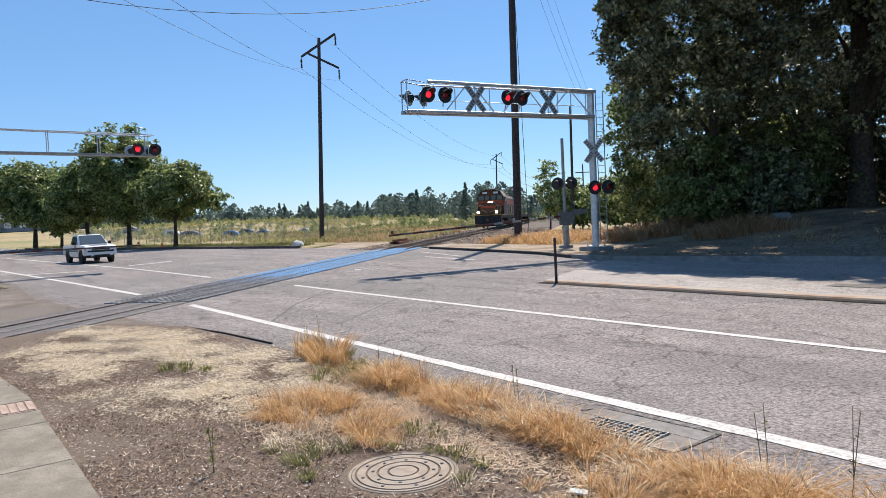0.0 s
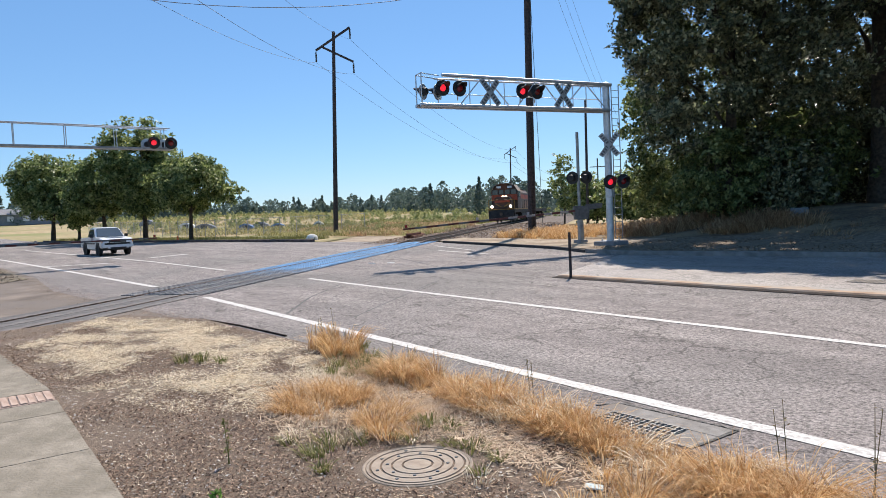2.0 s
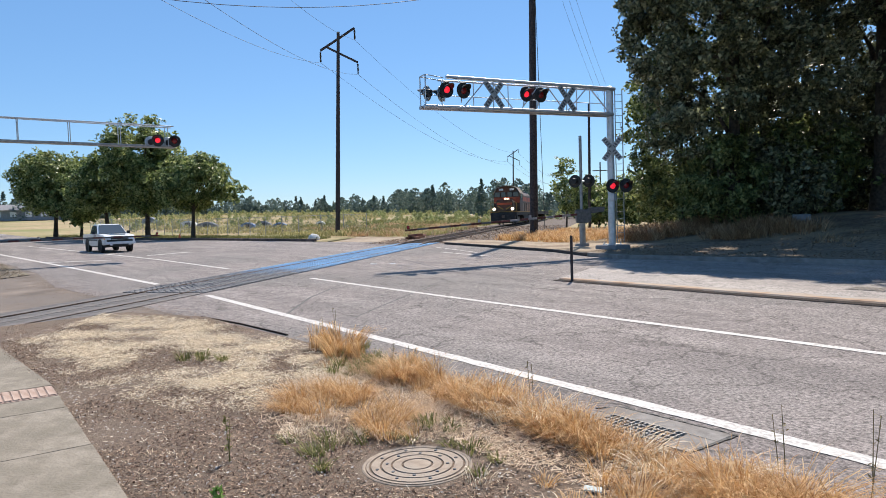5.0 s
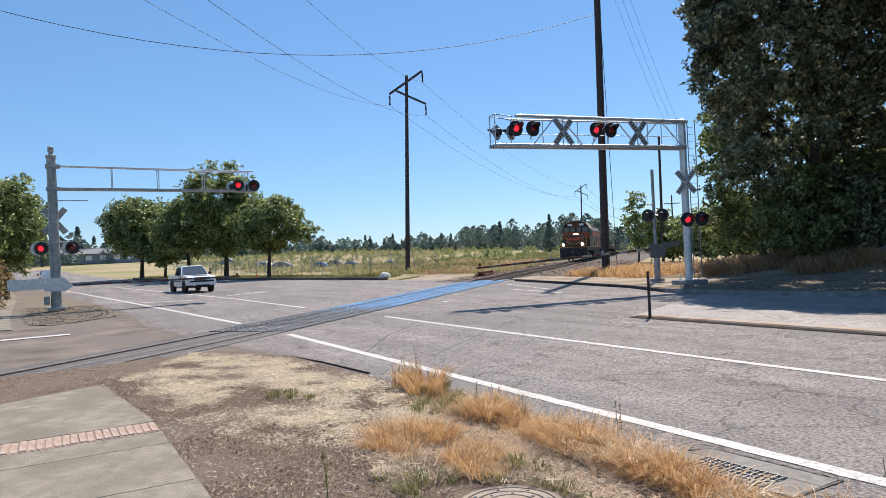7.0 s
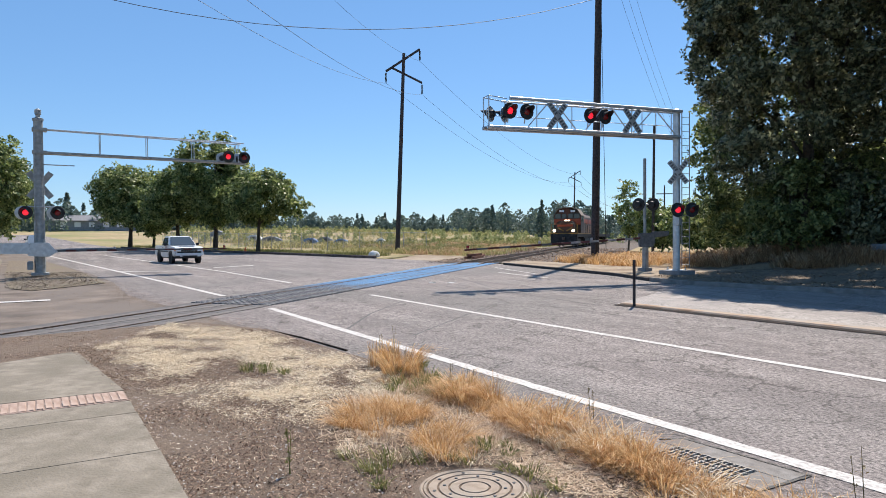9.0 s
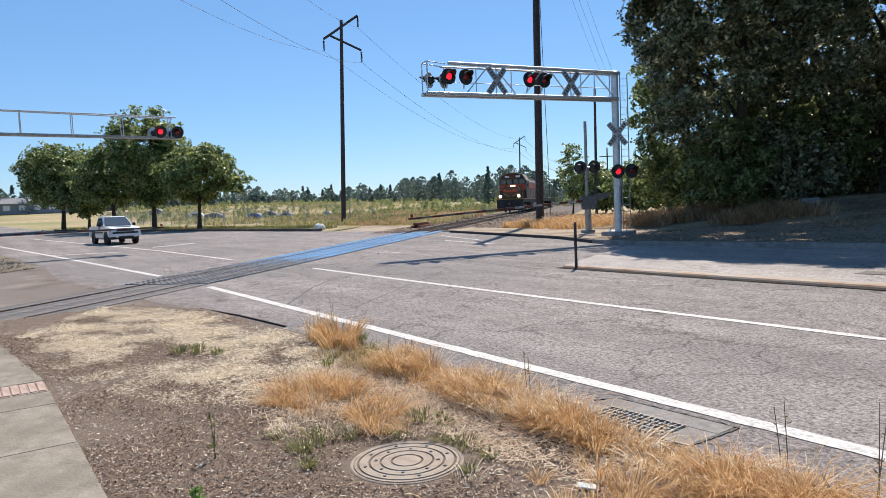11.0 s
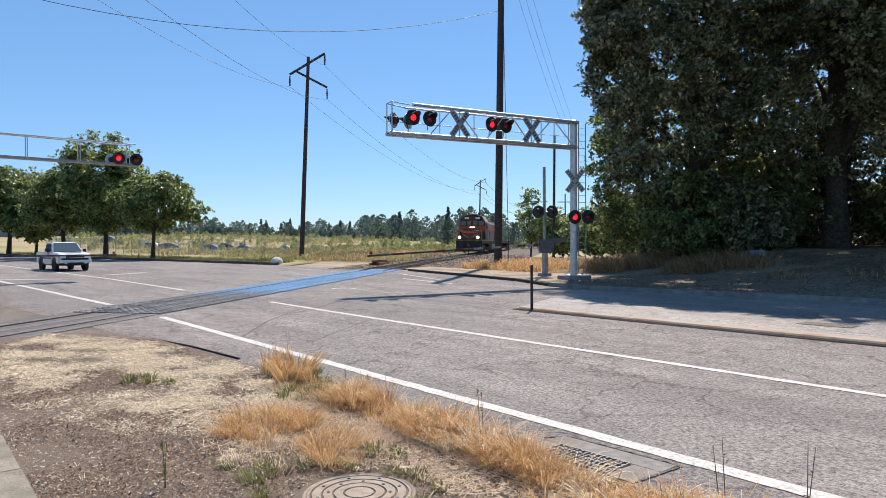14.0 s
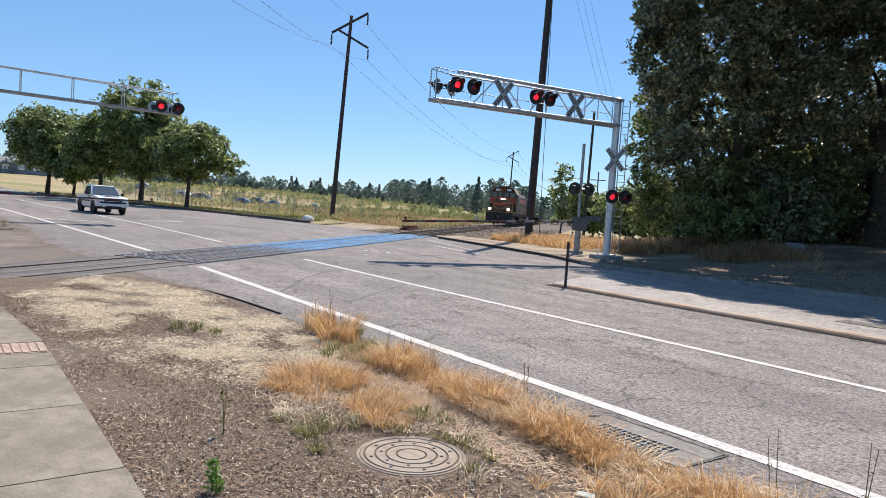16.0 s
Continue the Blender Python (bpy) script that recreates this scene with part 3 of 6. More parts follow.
def inside(poly, p):
    c = False
    for (x1, y1), (x2, y2) in zip(poly, poly[1:] + poly[:1]):
        if (y1 > p[1]) != (y2 > p[1]) and p[0] < (x2 - x1) * (p[1] - y1) / (y2 - y1) + x1:
            c = not c
    return c


def scatter(poly, n, seed, clumpy=0.0, scale=1.2, cut=0.0):
    """n points in a polygon, gathered where a noise field is high."""
    rng = np.random.default_rng(seed)
    xs_, ys_ = [p[0] for p in poly], [p[1] for p in poly]
    out = []
    while len(out) < n:
        p = (rng.uniform(min(xs_), max(xs_)), rng.uniform(min(ys_), max(ys_)))
        if math.hypot(p[0] + 3.88, p[1] - 2.72) < 0.46 or (abs(p[0] + 3.47) < 0.66 and p[1] > 4.42 and p[1] < 5.2):
            continue
        if inside(poly, p) and (not clumpy or noise.noise((p[0] * scale + seed, p[1] * scale, 0.3 * seed)) + rng.normal() * (1 - clumpy) * 0.4 > cut):
            out.append(p)
    return np.array(out)


# ---- railway crossing signals ----
def flasher(parent, m, lit, name="flasher", back=None):
    """Round black backing with a hooded red lamp; faces along -y of m."""
    f = part(name, Shape().lathe([(0.30, 0.0), (0.31, 0.012), (0.30, 0.025), (0.16, 0.03)], 28, m @ Matrix.Rotation(radians(90), 4, "X")), back or BLACK, parent, "round lamp backing")
    part("housing", Shape().lathe([(0.13, -0.16), (0.155, -0.1), (0.16, 0.0)], 16, m @ Matrix.Rotation(radians(90), 4, "X")), BLACK, f)
    part("lens", Shape().lathe([(0.135, 0.03), (0.125, 0.05), (0.08, 0.065), (0.01, 0.07)], 20, m @ Matrix.Rotation(radians(90), 4, "X")), RED_LIT if lit else RED_DIM, f, "glowing red lens" if lit else "dark red lens", smooth=True)
    hood = Shape()
    n = 12
    for k in range(n + 1):
        a = radians(-15 + 210 * k / n)
        for r, d in ((0.168, 0.02), (0.182, 0.02), (0.19, 0.44), (0.176, 0.44)):
            dd = 0.02 + (d - 0.02) * (0.25 + 0.75 * max(0, math.sin(a)) ** 0.7)
            hood.v.append(tuple(m @ Vector((r * math.cos(a), -dd, r * math.sin(a)))))
    for k in range(n):
        for j in range(4):
            hood.f.append((4 * k + j, 4 * k + (j + 1) % 4, 4 * k + 4 + (j + 1) % 4, 4 * k + 4 + j))
    part("hood", hood, BLACK, f)
    return f


def crossbuck(parent, m, dark=True):
    """Two crossed boards with a raised border; faces along -y of m."""
    for sgn, off in ((1, 0.0), (-1, 0.03)):
        r = m @ Matrix.Translation((0, off, 0)) @ Matrix.Rotation(radians(52 * sgn), 4, "Y")
        b_ = part("board", Shape().box((0, 0, 0), (1.25, 0.02, 0.23), None), SIGNGREY if dark else WHITE, parent, "grey back of a crossbuck board")
        b_.matrix_basis = r
        for k in range(9):
            if k != 4:
                bar = part("letter_bar", Shape().box((-0.52 + 0.13 * k, -0.013, 0), (0.07, 0.006, 0.13)), BLACKISH, parent)
                bar.matrix_basis = r


SIGNGREY = mat("sign_back", (0.24, 0.25, 0.25), (0.37, 0.385, 0.38), 5, 0.6, metal=0.3, bump=0.05)
BLACKISH = mat("faded_black", (0.07, 0.075, 0.08), (0.13, 0.135, 0.14), 9, 0.7, bump=0.05)
RED_PAINT = mat("gate_red", (0.09, 0.03, 0.027), (0.15, 0.045, 0.04), 5, 0.6, bump=0.05)
GREY_WHITE = mat("greyed_gate_white", (0.26, 0.24, 0.235), (0.38, 0.35, 0.34), 6, 0.7, bump=0.05)
# gate red with the shade of its backlit face in the colour
BACKLIT_RED = mat("backlit_gate_red", (0.06, 0.02, 0.018), (0.12, 0.035, 0.03), 5, 0.7, bump=0.05)
# concrete toned down in colour for the shadow on the signal footings
FOOTING = mat("blue_grey_concrete", (0.17, 0.18, 0.195), (0.25, 0.26, 0.275), 6, 0.9, bump=0.3)


def gate_arm(parent, p, q, split):
    """A striped barrier arm of separate bands from p to q with lamps on top."""
    p, q = Vector(p), Vector(q)
    n = 18
    for k in range(n):
        a, b_ = p.lerp(q, k / n), p.lerp(q, (k + 1) / n)
        if k / n < split:
            m_ = GREY_WHITE if k % 2 else RED_PAINT
        else:
            # past split, dark bands paint in the arm's backlit side
            m_ = BACKLIT_RED if k % 2 else BLACKISH
        part("arm_band", Shape().beam(a, b_, 0.05, 0.10 - 0.03 * k / n), m_, parent)
    for f, lit in ((0.32, False), (0.62, False), (0.985, True)):
        c = p.lerp(q, f) + Vector((0, 0, 0.12))
        part("arm_lamp", Shape().tube(c - Vector((0, 0, 0.07)), c + Vector((0, 0, 0.05)), 0.06, 0.055, 12), RED_DIM if lit else GREY_WHITE, parent, "small red gate lamp" if lit else "pale gate lamp")


# the cantilever by the bend
cm = thing("cantilever_signal", at(-19.7, 23.7), "galvanised steel cantilever railway signal with red flashers", "railway signal")
part("mast", Shape().tube((0, 0, 0.25), (0, 0, 7.05), 0.16, 0.15, 18), GALV, cm, smooth=True)
part("cap", Shape().lathe([(0.19, 7.05), (0.19, 7.12), (0.06, 7.2)], 16), GALV, cm)
part("base_plate", Shape().box((0, 0, 0.27), (0.62, 0.62, 0.05)), GALV, cm, bevel=0.01)
part("footing", Shape().box((0.1, -0.1, 0.05), (1.15, 1.0, 0.42)), FOOTING, cm, "blue-grey concrete footing", bevel=0.03)
for a in range(4):
    part("bolt", Shape().tube((0.25 * (-1) ** (a & 1), 0.25 * (-1) ** (a >> 1), 0.29), (0.25 * (-1) ** (a & 1), 0.25 * (-1) ** (a >> 1), 0.40), 0.025, n=8), GALV, cm)
AX = Vector((-1.72, -8.9, 0)).normalized()
AN = Vector((AX.y, -AX.x, 0))
if AN.x > 0:
    AN = -AN
LOW, TOP, ARM = 5.95, 7.04, 8.95


def arm_pt(d, side, z):
    v = AX * d + AN * side
    return Vector((v.x, v.y, z))


FRONT = -AN
for side, nm in ((0.22, "rear"), (-0.22, "front")):
    part("lower_chord", Shape().tube(arm_pt(0, side, LOW), arm_pt(ARM, side, LOW), 0.075, n=12), GALV, cm, smooth=True)
part("upper_chord", Shape().tube(arm_pt(-0.1, -0.22, TOP), arm_pt(8.0, -0.22, TOP + 0.06), 0.075, n=12), GALV, cm, smooth=True)
part("upper_chord", Shape().tube(arm_pt(-0.1, 0.22, TOP), arm_pt(8.15, 0.22, TOP), 0.035, n=10), GALV, cm, smooth=True)
part("walkway", Shape().beam(arm_pt(0.1, 0, LOW + 0.05), arm_pt(ARM - 0.05, 0, LOW + 0.05), 0.36, 0.03), GALV, cm)
for a, b_ in ((0.15, 1.25), (2.45, 1.35), (2.5, 3.45), (4.7, 3.75), (5.0, 6.0), (7.3, 6.3)):
    part("diagonal", Shape().tube(arm_pt(a, -0.22, LOW), arm_pt(b_, -0.22, TOP), 0.025, n=8), GALV, cm)
for d in (0.1, 0.9, 1.6, 3.6, 5.0, 6.6, 8.0):
    part("post", Shape().tube(arm_pt(d, 0.22, LOW), arm_pt(d, 0.22, TOP), 0.02, n=8), GALV, cm)
part("handrail", Shape().tube(arm_pt(0.1, 0.24, LOW + 0.52), arm_pt(8.9, 0.24, LOW + 0.52), 0.016, n=8), GALV, cm)
for sd in (-0.25, 0.25):
    part("end_frame", Shape().tube(arm_pt(8.9, sd, LOW), arm_pt(8.9, sd, TOP + 0.1), 0.025, n=8).tube(arm_pt(8.9, sd, TOP + 0.1), arm_pt(8.15, sd, TOP + 0.02), 0.02, n=8), GALV, cm)
part("end_frame", Shape().tube(arm_pt(8.9, -0.25, TOP + 0.1), arm_pt(8.9, 0.25, TOP + 0.1), 0.02, n=8), GALV, cm)


def facing(d, z, out=0.42, turn=0.0):
    """A pose on the arm whose -y looks out along FRONT."""
    p = arm_pt(d, -out, z)
    yaw = math.atan2(FRONT.y, FRONT.x) + math.pi / 2 + radians(turn)
    return Matrix.Translation(p) @ Matrix.Rotation(yaw, 4, "Z")


for d, lit in ((8.1, True), (7.38, False), (4.55, True), (3.85, False)):
    flasher(cm, facing(d, LOW + 0.62, 0.42, 6), lit)
    part("bracket", Shape().tube(arm_pt(d, -0.22, LOW + 0.2), arm_pt(d, -0.34, LOW + 0.62), 0.025, n=8), GALV, cm)
for d in (8.6, 8.0):
    flasher(cm, facing(d, LOW + 0.58, -0.25, 215), False, back=GALV)
for d in (5.95, 2.45):
    m_ = facing(d, LOW + 0.55, 0.30, 0)
    cb = part("crossbuck", Shape().tube((0, 0.05, -0.5), (0, 0.05, 0.5), 0.025, n=8), GALV, cm)
    cb.matrix_basis = m_
    crossbuck(cb, Matrix.Identity(4))
# lamps, crossbuck and ladder on the mast
part("crossarm", Shape().tube((0.0, -0.1, 2.85), (0.52, 0.28, 2.85), 0.03, n=8), GALV, cm)
for d, lit in ((0.12, True), (0.70, False)):
    flasher(cm, Matrix.Translation((0.12 + 0.6 * d, -0.25 + 0.8 * d, 2.85)) @ Matrix.Rotation(radians(68), 4, "Z"), lit)
cb = part("crossbuck", Shape().tube((0, 0.05, -0.4), (0, 0.05, 0.4), 0.02, n=8), GALV, cm)
cb.matrix_basis = Matrix.Translation((0.27, -0.22, 4.45)) @ Matrix.Rotation(radians(34), 4, "Z") @ Matrix.Scale(0.95, 4)
crossbuck(cb, Matrix.Identity(4))
lad = part("ladder", Shape().beam((0.2, 0.1, 0.35), (0.2, 0.1, 7.0), 0.03, 0.03).beam((0.38, 0.36, 0.35), (0.38, 0.36, 7.0), 0.03, 0.03), SIGNGREY, cm)
for k in range(22):
    part("rung", Shape().tube((0.2, 0.1, 0.5 + 0.3 * k), (0.38, 0.36, 0.5 + 0.3 * k), 0.012, n=6), SIGNGREY, lad)
part("junction_box", Shape().box((0.2, -0.12, 2.35), (0.2, 0.16, 0.3)), GALV, cm, bevel=0.01)

# the gate beside it
gm = thing("crossing_gate", at(-22.3, 24.6), "lowered railway crossing gate with grey mast and striped arm", "crossing gate")
part("mast", Shape().tube((0, 0, 0.1), (0, 0, 5.35), 0.075, 0.07, 14), SIGNGREY, gm, smooth=True)
part("base", Shape().box((0, 0, 0.1), (0.5, 0.5, 0.24)), FOOTING, gm, bevel=0.03)
part("stand", Shape().box((0.05, -0.02, 0.75), (0.22, 0.22, 1.2)), SIGNGREY, gm, bevel=0.02)
part("mechanism", Shape().prism([(-0.25, 1.2), (0.35, 1.2), (0.45, 1.5), (0.35, 1.85), (-0.3, 1.85)], -0.22, 0.22, Matrix.Rotation(radians(53), 4, "Z")), BLACKISH, gm, "dark gate mechanism box", bevel=0.03)
part("counterweight", Shape().prism([(0.3, 1.62), (1.1, 1.72), (1.15, 1.95), (0.3, 1.92)], -0.06, 0.06, Matrix.Rotation(radians(60), 4, "Z")), BLACKISH, gm, bevel=0.02)
gate_arm(gm, (0.0, -0.25, 1.62), (0.35, -10.3, 1.22), 0.5)
for d in (-0.36, 0.30):
    flasher(gm, Matrix.Translation((0.6 * d, 0.8 * d + 0.1, 3.2)) @ Matrix.Rotation(radians(200), 4, "Z"), False)
part("crossarm", Shape().tube((-0.25, -0.2, 3.2), (0.2, 0.34, 3.2), 0.03, n=8), GALV, gm)

# the cantilever on the near side of the road
lm = thing("cantilever_signal", at(-37.1, 0.25), "weathered grey cantilever railway signal with gate and gravel footing", "railway signal")
part("mast", Shape().tube((0, 0, 0.2), (0, 0, 7.35), 0.24, 0.2, 18), SIGNGREY, lm, smooth=True)
part("cap", Shape().lathe([(0.24, 7.35), (0.24, 7.45), (0.1, 7.5), (0.1, 7.6), (0.14, 7.65), (0.14, 7.85), (0.04, 7.92)], 14), SIGNGREY, lm)
part("base_plate", Shape().box((0, 0, 0.14), (0.75, 0.75, 0.12)), SIGNGREY, lm, bevel=0.02)
for z in (6.93, 5.86):
    part("collar", Shape().box((0, 0.05, z), (0.5, 0.62, 0.16)), SIGNGREY, lm, bevel=0.02)
LA = Vector((-0.03, 1.0, 0)).normalized()


def lp(d, x, z):
    return Vector((LA.x * d + x, LA.y * d, z))


for sd in (-0.3, 0.3):
    part("upper_chord", Shape().tube(lp(0.2, sd * 0.4, 6.95), lp(9.6, sd, 6.9), 0.03, n=10), GALV, lm)
part("lower_chord", Shape().beam(lp(0.2, 0, 5.85), lp(9.7, 0, 5.85), 0.62, 0.10), SIGNGREY, lm, bevel=0.01)
for d in (2.6, 4.75, 7.0, 9.3):
    for sd in (-0.3, 0.3):
        part("post", Shape().tube(lp(d, sd, 5.85), lp(d, sd, 6.92), 0.022, n=8), GALV, lm)
for d, lit in ((8.75, True), (9.6, False)):
    flasher(lm, Matrix.Translation(lp(d, 0.42, 6.12)) @ Matrix.Rotation(radians(65), 4, "Z"), lit)
    flasher(lm, Matrix.Translation(lp(d - 0.15, -0.42, 6.12)) @ Matrix.Rotation(radians(-90), 4, "Z"), False, back=GALV)
part("conduit", Shape().tube((0, 0.2, 5.3), (0, 1.5, 5.3), 0.025, n=8), GALV, lm)
part("crossarm", Shape().tube((0.2, -0.75, 3.3), (0.2, 0.8, 3.3), 0.03, n=8), GALV, lm)
for d, lit in ((-0.55, True), (0.75, False)):
    flasher(lm, Matrix.Translation((0.3, d, 3.02)) @ Matrix.Rotation(radians(72), 4, "Z"), lit)
    flasher(lm, Matrix.Translation((-0.2, d - 0.15, 3.02)) @ Matrix.Rotation(radians(-90), 4, "Z"), False, back=GALV)
cb = part("crossbuck", Shape().tube((0, 0.05, -0.4), (0, 0.05, 0.4), 0.02, n=8), GALV, lm)
cb.matrix_basis = Matrix.Translation((-0.3, 0.05, 4.35)) @ Matrix.Rotation(radians(-90), 4, "Z") @ Matrix.Scale(1.2, 4)
crossbuck(cb, Matrix.Identity(4))
lad = part("ladder", Shape().beam((0.22, -0.16, 0.4), (0.22, -0.16, 6.9), 0.03, 0.03).beam((0.22, 0.18, 0.4), (0.22, 0.18, 6.9), 0.03, 0.03), SIGNGREY, lm)
for k in range(21):
    part("rung", Shape().tube((0.22, -0.16, 0.6 + 0.3 * k), (0.22, 0.18, 0.6 + 0.3 * k), 0.012, n=6), SIGNGREY, lad)
part("mechanism", Shape().prism([(-0.5, 1.0), (0.35, 0.95), (0.75, 1.2), (0.6, 1.3), (0.35, 1.62), (-0.4, 1.62)], 0.22, 0.52, Matrix.Rotation(radians(90), 4, "Z") @ Matrix.Translation((0, -0.75, 0))), GALV, lm, "grey gate mechanism housing", bevel=0.03)
part("counterweight", Shape().box((0.42, -1.2, 1.35), (0.1, 1.5, 0.5)), GALV, lm, "flat pale grey counterweight plate", bevel=0.02)
gate_arm(lm, (0.4, 0.6, 1.22), (0.1, 8.6, 1.22), 0.0)
part("cabinet", Shape().box((0.1, -0.4, 0.55), (0.3, 0.25, 0.4)), SIGNGREY, lm, bevel=0.02)

# slender marker post on the island
mp = thing("marker_post", at(-12.45, 13.45), "thin rusty steel marker post on the island nose", "post")
part("post", Shape().box((0, 0, 0.6), (0.07, 0.05, 1.25)), WOODPOLE, mp, bevel=0.008)

# ---- poles and wires ----
def lean_tube(name, base, top, r1, r2, label, mat_=None):
    ob = thing(name, Matrix.Translation(base), label, "utility pole")
    part("pole", Shape().tube((0, 0, -0.4), Vector(top) - Vector(base), r1, r2, 14), mat_ or WOODPOLE, ob, smooth=True)
    return ob


PB = Vector((-33.2, 31.8, zg(-33.2, 31.8)))
PT = Vector((-33.0, 32.15, 24.5))
up_ = lean_tube("utility_pole", PB, PT, 0.27, 0.19, "tall dark weathered wooden utility pole by the track")
part("crossarm", Shape().beam(PT - PB + Vector((-1.4, 0.9, -1)), PT - PB + Vector((1.4, -0.9, -1)), 0.12, 0.14), WOODPOLE, up_)
part("guard", Shape().tube((0.24, -0.2, 0), (0.22, -0.18, 3.0), 0.05, n=8), WOODPOLE, up_)
part("down_wire", Shape().tube((0.75, 0.3, 0.0), (0.45, 0.2, 16), 0.018, n=6), BLACK, up_)


def wishbone(base, lean, k, label):
    """Pole with a slanting upper arm, a lower arm and three hanging insulators; k scales it."""
    ob = thing("transmission_pole", Matrix.Translation(base), label, "utility pole", "transmission line")
    top = Vector(lean)
    part("pole", Shape().tube((0, 0, -0.4), top, 0.24 * k, 0.15 * k, 12), WOODPOLE, ob, smooth=True)
    u = Vector((0.47, 0.88, 0))
    hub = top - Vector((0, 0, 0.75 * k))
    a, b_ = hub - u * 1.75 * k + Vector((0, 0, -1.0 * k)), hub + u * 1.55 * k + Vector((0, 0, 1.15 * k))
    part("upper_arm", Shape().beam(a, b_, 0.15 * k, 0.2 * k), WOODPOLE, ob)
    h2 = top - Vector((0, 0, 2.0 * k))
    c, d = h2 - u * 1.1 * k + Vector((0, 0, 0.55 * k)), h2 + u * 1.75 * k + Vector((0, 0, -0.85 * k))
    part("lower_arm", Shape().beam(c, d, 0.14 * k, 0.18 * k), WOODPOLE, ob)
    ends = []
    for p in (a, b_, d):
        e = p - Vector((0, 0, 1.15 * k))
        s_ = Shape().tube(p, p - Vector((0, 0, 0.2 * k)), 0.02 * k, n=6)
        for j in range(8):
            z0 = p - Vector((0, 0, (0.2 + 0.115 * j) * k))
            s_.tube(z0, z0 - Vector((0, 0, 0.08 * k)), 0.11 * k, 0.05 * k, 8)
        part("insulator", s_, BLACK, ob)
        ends.append(Vector(base) + e)
    return ends


B1 = Vector((-59, 30.4, zg(-59, 30.4)))
E1 = wishbone(B1, (0.35, 0.70, 19.3), 1.0, "dark wooden transmission pole with slanting crossarms")
B2 = Vector((-121.2, 108.8, zg(-121.2, 108.8)))
E2 = wishbone(B2, (0.2, 0.3, 15.6), 0.85, "distant transmission pole with slanting crossarms")


def wire(a, b_, sag, r, label):
    """One hanging wire: a thin tube along a parabola."""
    a, b_ = Vector(a), Vector(b_)
    side = (b_ - a).cross(Vector((0, 0, 1))).normalized()
    s_ = Shape()
    n = 28
    for k in range(n + 1):
        f = k / n
        c = a.lerp(b_, f) - Vector((0, 0, sag * 4 * f * (1 - f)))
        s_.v += [tuple(c + r * (math.cos(1.5708 * j) * side + math.sin(1.5708 * j) * Vector((0, 0, 1)))) for j in range(4)]
    s_.f = [(4 * k + j, 4 * k + (j + 1) % 4, 4 * k + 4 + (j + 1) % 4, 4 * k + 4 + j) for k in range(n) for j in range(4)]
    return tagged(part("overhead_wire", s_, BLACK), label, "cable", "overhead wires")


for e1, e2 in zip(E1, E2):
    wire(e1, e2, 2.6, 0.016, "thin dark transmission wire between poles")
    wire(e1, Vector((20, -30, -2.3)) + (e1 - B1), 4.5, 0.011, "thin dark transmission wire overhead")
    wire(e2, Vector((-200, 208, 1.5)) + (e2 - B2), 2.6, 0.03, "thin dark transmission wire between poles")
wire((-33.1, 32.0, 17.5), (-45, -22, 23.9), 6.48, 0.018, "sagging black overhead cable above the road")
for k, dz in enumerate((0.0, 0.0, 0.0)):
    wire(PT + Vector((-1.3 + 1.3 * k, 0.8 - 0.8 * k, -0.9)), Vector((-52 + 1.2 * k, 62 - 0.6 * k, 12)), 1.0, 0.010, "thin wire from the utility pole")
tp_ = lean_tube("utility_pole", Vector((-41.55, 46.6, zg(-41.55, 46.6))), (-41.55, 46.8, 11.5), 0.13, 0.10, "slim dark wooden utility pole behind the gate")
tp2 = lean_tube("utility_pole", Vector((-77.7, 89.7, 1.0)), (-77.7, 89.7, 10.2), 0.14, 0.1, "distant slim pole with a crossarm")
part("crossarm", Shape().beam((-0.8, -1.0, 7.8), (0.8, 1.0, 7.8), 0.12, 0.14), WOODPOLE, tp2)

# ---- vehicles ----
CARWHITE = mat("car_white", (0.70, 0.71, 0.72), (0.78, 0.79, 0.80), 2, 0.25, bump=0.0)
CARGLASS = plain("car_glass", (0.11, 0.13, 0.145), 0.06, 0.35, 0.0, 1.0)
TYRE = mat("tyre", (0.012, 0.012, 0.012), (0.03, 0.03, 0.03), 20, 0.9, bump=0.2)
CHROME = plain("chrome", (0.7, 0.71, 0.72), 0.15, 1.0)
LAMPGLASS = plain("lamp_glass", (0.75, 0.76, 0.78), 0.1)
AMBER = plain("amber_lens", (0.8, 0.25, 0.03), 0.2)


def wheel(parent, x, y, r=0.37, w=0.24):
    sgn = 1 if y > 0 else -1
    m_ = Matrix.Translation((x, y, r)) @ Matrix.Rotation(radians(-90 * sgn), 4, "X")
    wh = part("wheel", Shape().lathe([(r * 0.62, -w / 2), (r * 0.9, -w / 2), (r, -w / 2 + 0.04), (r, w / 2 - 0.04), (r * 0.9, w / 2), (r * 0.62, w / 2)], 24, m_), TYRE, parent, "black rubber tyre", smooth=True)
    part("rim", Shape().lathe([(r * 0.6, -w / 2 + 0.01), (r * 0.6, w / 2 - 0.02), (r * 0.5, w / 2 - 0.05), (r * 0.2, w / 2 - 0.03), (0.02, w / 2 - 0.02)], 18, m_), CHROME, wh, smooth=True)


